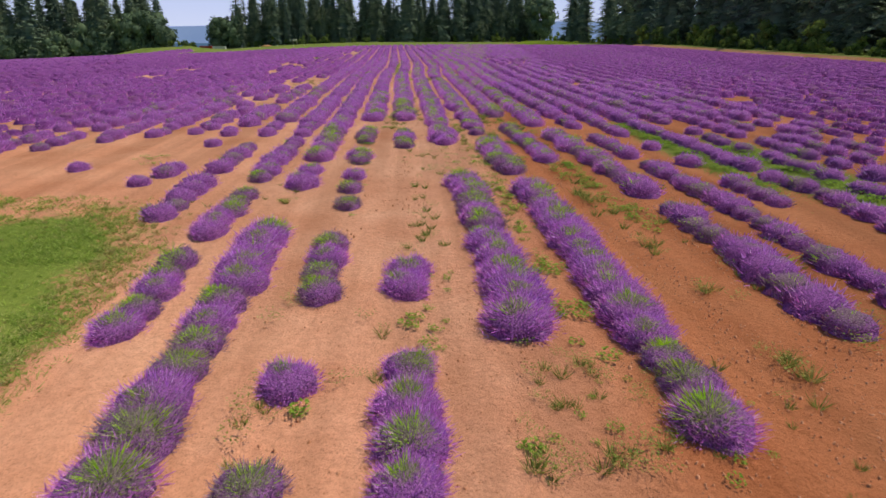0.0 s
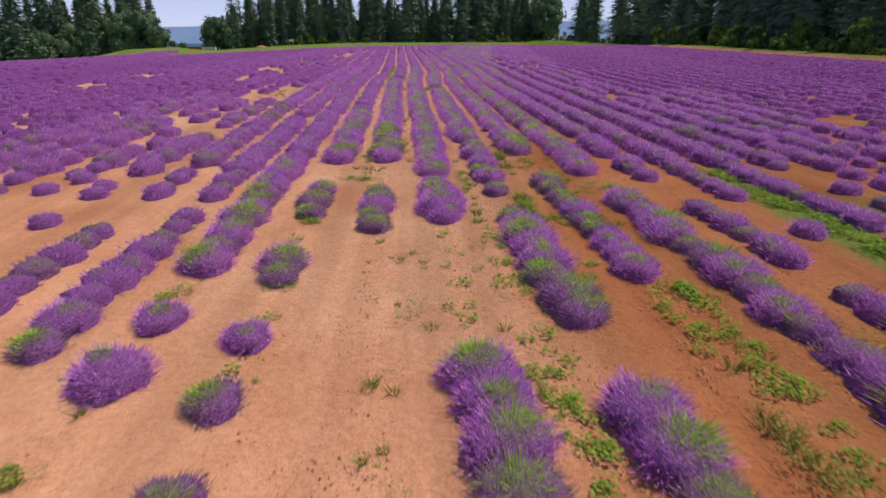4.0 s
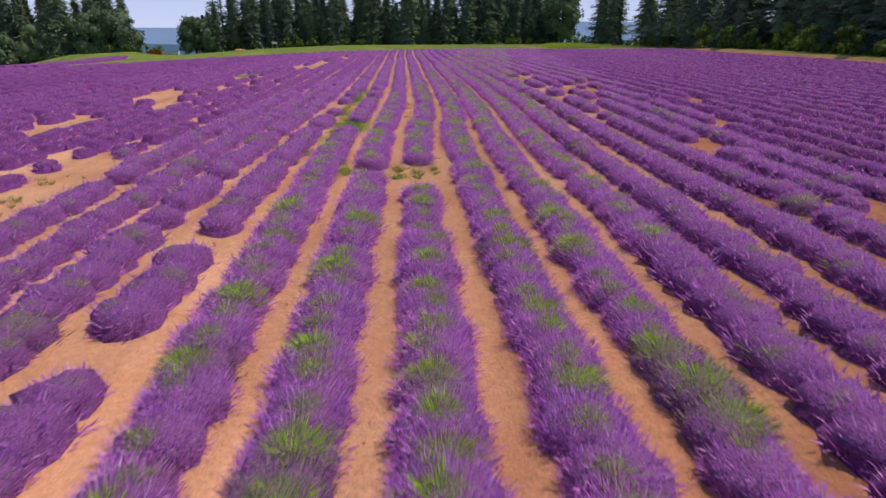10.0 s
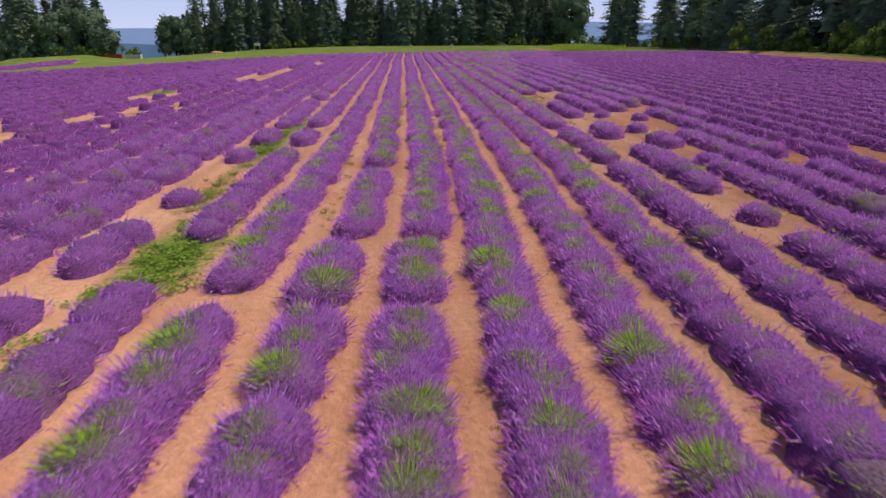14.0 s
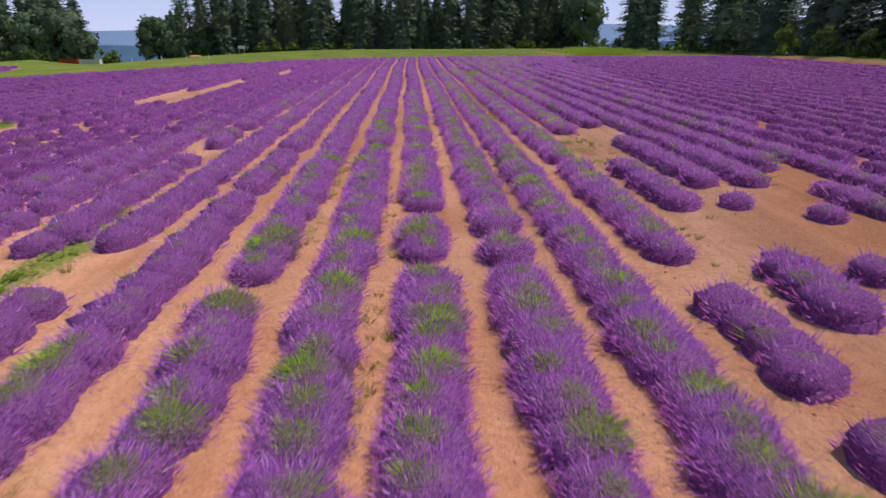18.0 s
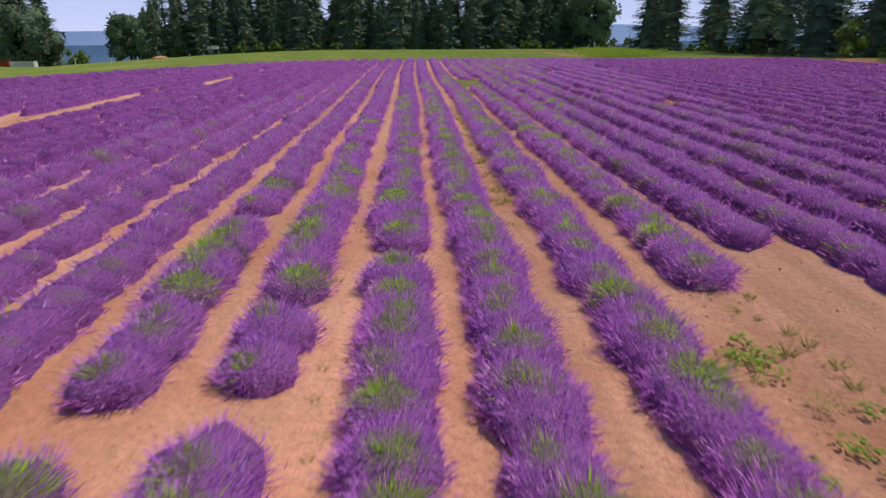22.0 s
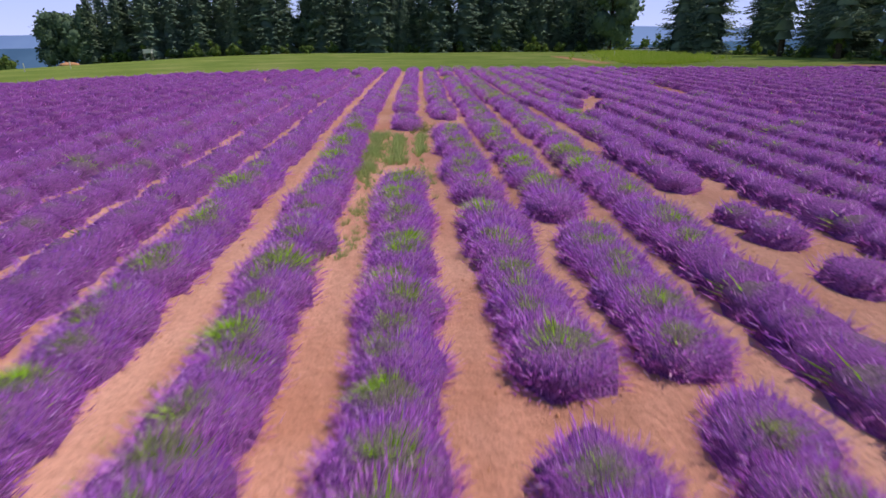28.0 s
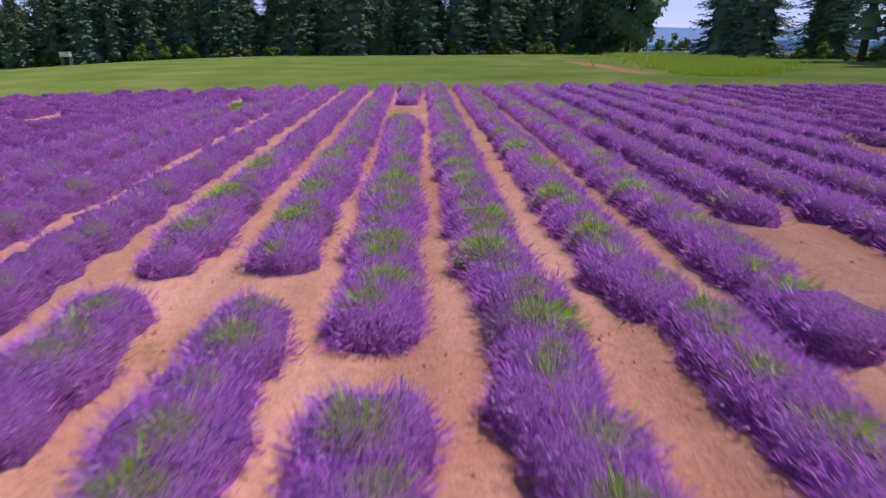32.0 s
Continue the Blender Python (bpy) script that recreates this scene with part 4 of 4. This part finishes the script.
# ---- weeds, tall grass and clods ----
def tuft(seed, n, height, width, lie, blade_w, leafy):
    rng = np.random.default_rng(seed)
    az = rng.uniform(0, 6.28, n)
    r = rng.uniform(0, 1, n) ** 0.5 * width
    out = rng.uniform(0.1, lie, n)
    b0 = np.stack([np.cos(az) * r * 0.5, np.sin(az) * r * 0.5, np.full(n, -0.01)], 1)
    hh = rng.uniform(0.45, 1.0, n) * height
    t0 = np.stack([np.cos(az) * (r + out * hh), np.sin(az) * (r + out * hh), hh], 1)
    if leafy:
        b0 = t0 - np.stack([np.cos(az) * 0.04, np.sin(az) * 0.04, np.full(n, 0.005)], 1)
    return blades(b0, t0, rng.uniform(0.7, 1.3, n) * blade_w, rng.uniform(-0.5, 0.5, n) if leafy else rng.uniform(0, 3.14, n), leafy)


def strew(name, label, cat, mat, kinds, strips, seed):
    """strips: x, y0, y1, half width, number, size."""
    rng = np.random.default_rng(seed)
    pts = []
    for x, y0, y1, w, n, size in strips:
        yy = rng.uniform(y0, y1, n)
        yy = np.where(rng.random(n) < 0.6, yy[rng.integers(0, max(1, n // 4), n)] + rng.normal(0, 0.18, n), yy)
        xx = x + rng.normal(0, 0.55 * w, n)
        pts.append(np.stack([xx, yy, size * rng.uniform(0.55, 1.3, n)], 1))
    pts = np.concatenate(pts)
    z = ground_z(pts[:, 0], pts[:, 1])
    vs, ts, off = [], [], 0
    which = rng.integers(0, len(kinds), len(pts))
    for k, (v, t) in enumerate(kinds):
        sel = which == k
        if not sel.any():
            continue
        V, T, _ = spread(v, t, np.zeros(len(t), np.int32), np.stack([pts[sel, 0], pts[sel, 1], z[sel]], 1), pts[sel, 2], rng.uniform(0, 6.28, sel.sum()))
        vs.append(V), ts.append(T + off)
        off += len(V)
    tagged(new(name, mesh_from(name, np.concatenate(vs), np.concatenate(ts), [mat])), label, cat, "", "stuff")


leafy = [tuft(200 + k, 30, 0.09, 0.13, 0.9, 0.055, True) for k in range(4)]
grassy = [tuft(210 + k, 44, 0.2, 0.13, 0.9, 0.011 if k % 2 else 0.022, k % 2 == 0) for k in range(4)]
tall = [tuft(220 + k, 30, 0.32, 0.11, 0.45, 0.014, False) for k in range(4)]
short = [tuft(230 + k, 10, 0.07, 0.14, 0.9, 0.012, False) for k in range(3)]
strew("leafy_weeds", "low bright green leafy weeds growing between the lavender rows", "weeds", weed_mat, leafy, [
    (2.4, 25, 27, 0.15, 14, 0.9), (3.75, 22, 24, 0.2, 40, 0.9), (6.4, 24.8, 25.6, 0.4, 14, 0.9), (4.6, 27.2, 28.8, 0.35, 14, 0.8), (-0.6, 26.2, 26.8, 0.5, 14, 0.8), (-1.45, 22.4, 23, 0.2, 16, 0.9), (5.6, 24.4, 24.8, 0.2, 6, 0.8), (-1.28, 5.6, 5.8, 0.12, 4, 0.8), (0.03, 7.6, 7.8, 0.1, 3, 0.8), (2.62, 14.4, 15.6, 0.15, 9, 1), (1.7, 7.1, 7.3, 0.15, 4, 0.8), (1.3, 4.75, 4.9, 0.15, 4, 0.8), (0.8, 9.3, 9.5, 0.1, 3, 0.7), (-3.21, 14.4, 14.6, 0.1, 3, 0.8), (0.05, 4.3, 4.5, 0.12, 4, 0.8), (0.73, 52.3, 53.2, 0.12, 14, 0.9),
    (2.61, 5.99, 22.54, 0.35, 90, 1), (2.3, 3.54, 6.81, 0.7, 10, 0.55), (3.61, 3.52, 5.56, 0.6, 6, 0.55), (0.11, 5.23, 9.49, 0.5, 14, 0.7), (1.6, 17.05, 21.67, 0.3, 14, 0.8), (5.17, 15.05, 19.77, 0.4, 24, 1), (4.14, 18.85, 22.51, 0.3, 12, 0.9), (-1.43, 12.33, 23.53, 0.25, 22, 0.9),
    (-3.2, 14.28, 19.95, 0.3, 16, 0.8), (3.26, 26.86, 31.87, 0.5, 16, 0.9), (-0.91, 28.62, 31.96, 0.5, 14, 0.9), (0.32, 52.16, 54.75, 0.35, 26, 1.1), (-0.99, 53.91, 56.52, 0.4, 14, 1),
    (-0.09, 60.42, 65.08, 0.6, 150, 1.2), (5.44, 11.23, 18.82, 0.25, 60, 1), (1.81, 9.42, 17.04, 0.25, 26, 0.9), (-0.78, 65.25, 70.4, 0.35, 50, 1.1), (-0.82, 71.23, 80.8, 0.35, 80, 1.1), (12.13, 85.4, 90.17, 0.5, 26, 1), (3.9, 83.13, 87.19, 0.3, 12, 0.8),
    (11.05, 102.9, 105.1, 0.4, 8, 0.8), (6.91, 155.28, 161.91, 0.5, 70, 1.3), (-8.91, 121.83, 127.03, 0.5, 60, 1.3), (10.18, 94.06, 108.89, 0.3, 10, 0.6), (-0.44, 56.51, 60.86, 0.5, 70, 1.1), (-8.8, 19.17, 20.56, 0.6, 10, 1), (10.2, 14.5, 27, 0.55, 300, 1.1), (12.6, 11.5, 21, 0.9, 260, 1.1), (13.7, 32.5, 40, 0.9, 140, 1.2), (24, 31, 38, 2.0, 90, 1.2), (-13.28, 93.06, 98.32, 0.6, 30, 1.2), (7, 157.81, 161.09, 0.5, 40, 1.2), (2.36, 51.63, 52.48, 0.4, 8, 1)], 1)
strew("grassy_weeds", "tufts of thin green weeds on the bare soil", "weeds", herb_mat, grassy, [
    (3.9, 26.8, 30, 0.2, 40, 1), (3.6, 22, 24.2, 0.25, 40, 1), (-0.4, 26, 29.5, 0.5, 26, 0.8), (2.4, 22.2, 26, 0.2, 20, 0.8), (5.2, 24.5, 29, 0.3, 24, 0.9), (2.2, 6.1, 6.8, 0.35, 9, 0.8), (1.6, 5.7, 6.0, 0.1, 4, 0.7), (1.4, 4.2, 4.9, 0.35, 8, 0.8), (2.5, 4.2, 5.2, 0.3, 7, 0.8), (5.1, 6, 6.2, 0.15, 5, 1), (4.8, 12.6, 15.4, 0.2, 26, 1), (5.0, 10.7, 11.2, 0.15, 6, 1), (0.5, 11.5, 14.5, 0.35, 16, 0.8), (2.3, 52.2, 53.6, 0.12, 12, 0.9), (2.9, 51.8, 53.1, 0.12, 16, 0.9), (3.45, 50.4, 53.8, 0.08, 12, 0.8), (3.3, 48.1, 48.3, 0.06, 4, 0.7),
    (1.8, 3.15, 7.64, 0.5, 24, 0.75), (2.91, 3.12, 6.39, 0.7, 20, 0.75), (4.61, 3.08, 6.76, 0.8, 18, 0.75), (6.72, 5.91, 16.88, 1.2, 60, 0.9), (-1.89, 4.46, 9.53, 0.3, 14, 0.9), (5.17, 5.12, 22.48, 0.3, 70, 0.9), (0.36, 9.45, 21.7, 0.45, 40, 0.7), (2.37, 9.41, 23.41, 0.3, 30, 0.8),
    (0.99, 17.06, 20.76, 0.3, 14, 0.8), (-0.59, 6.06, 9.5, 0.4, 8, 0.7), (-3.31, 12.37, 17.15, 0.4, 10, 0.7), (4.67, 20.67, 29.34, 0.7, 40, 0.9), (1.54, 26.9, 31.07, 0.8, 30, 0.7), (2.55, 51.18, 54.71, 0.5, 8, 0.8), (3.48, 51.17, 54.69, 0.3, 12, 0.7),
    (-0.81, 61.74, 80.8, 0.5, 60, 0.9), (5.93, 73.44, 84.73, 0.15, 26, 0.7), (10.07, 99.3, 105.86, 0.3, 20, 0.6), (12.7, 84.57, 91.71, 0.6, 26, 0.8), (12.04, 74.87, 79.7, 1, 20, 0.7), (12.95, 136.96, 140.74, 0.6, 12, 0.6), (12.73, 130.86, 132.21, 0.25, 20, 0.9), (12.86, 131.75, 134.74, 0.6, 12, 0.6), (4.34, 40.11, 45.13, 0.2, 6, 0.6)], 2)
strew("dry_weeds", "dry yellowish grass between the lavender rows", "weeds", dry_mat, grassy, [
    (10.17, 94.06, 116.03, 0.3, 260, 0.7), (0.62, 28.6, 38.54, 0.2, 90, 0.8), (4.02, 78.27, 89.56, 0.18, 70, 0.7), (5.54, 71.88, 83.92, 0.18, 70, 0.7), (-2.87, 51.36, 60.05, 0.3, 24, 0.8), (-7.79, 41.21, 53.2, 1, 60, 0.9), (2.55, 63.39, 76.69, 0.18, 40, 0.6), (12.88, 59.65, 76.45, 0.8, 40, 0.8), (7.15, 84.7, 98.62, 0.15, 30, 0.5), (-5.72, 4.54, 13.39, 0.6, 320, 0.5), (-7.06, 12.01, 14.87, 1.6, 160, 0.5)], 3)
strew("tall_grass", "strips of tall green grass where lavender plants are missing", "grass", tall_mat, tall, [
    (11.3, 123.5, 130.3, 0.3, 190, 0.85), (11.47, 118.72, 123.63, 0.3, 60, 0.6), (12.85, 120.6, 125.08, 0.2, 24, 0.5), (11.97, 125.7, 130.1, 0.26, 110, 0.85), (12.66, 126.8, 130.2, 0.18, 60, 0.75), (12.31, 123.9, 125.3, 0.3, 8, 0.5), (12.68, 124.5, 126.5, 0.06, 10, 0.45)], 4)
strew("lawn_grass", "mown green grass at the corner of the field", "grass", lawn_mat, short, [(-7.54, 2.94, 12.98, 1.4, 800, 1.1), (-10.57, 4.65, 13.54, 2.2, 900, 1.1)], 5)
strew("dry_lawn_edge", "short yellowish grass where the lawn meets the soil", "grass", lawn_mat, short, [(-5.61, 5.36, 11.5, 0.7, 900, 1.2), (-7.25, 10.61, 14.37, 1.3, 900, 1.2), (-10.13, 13.04, 15.42, 2.2, 500, 1.2)], 11)
strew("meadow_grass", "patch of tall yellow-green grass beyond the field", "grass", meadow_mat, [(v * 3.0, t) for v, t in tall], [(40.5, 177.96, 183.69, 2.6, 500, 0.7), (44, 183.61, 193.44, 4.5, 1100, 0.8), (49, 193.33, 212.99, 5.5, 900, 0.8), (55, 212.85, 243.97, 6, 700, 0.8)], 6)
clod = [dome(0.03, 0.025, 5, 2, np.random.default_rng(k), 0.3) for k in range(4)]
strew("soil_clods", "scattered small clods of red soil", "clods", clod_mat, clod, [(0.122 * y + 0.5, y, y + 10, 5.0, 300, 0.8) for y in range(0, 165, 10)] + [(5.99, 2.64, 27.65, 2.4, 3600, 0.65), (3, 2.6, 27, 3.5, 3200, 0.5), (0, 3, 27, 4, 1500, 0.45)], 7)
bits = [tuft(240 + k, 5, 0.03, 0.1, 1.0, 0.02, True) for k in range(4)]
# twice as dense on the side away from the sun, painting in shade
strew("litter_and_shade", "dark dry bits of fallen lavender and painted-in shade beside the rows", "litter", litter_shade_mat, bits, [(row_at(i, y + 5) + d, y, y + 10, 0.1, 26 if d < 0 else 12, 0.55) for i in range(-3, 13) for d in (-0.6, 0.6) for y in range(2 if i > 0 else 12, 152, 10)], 9)
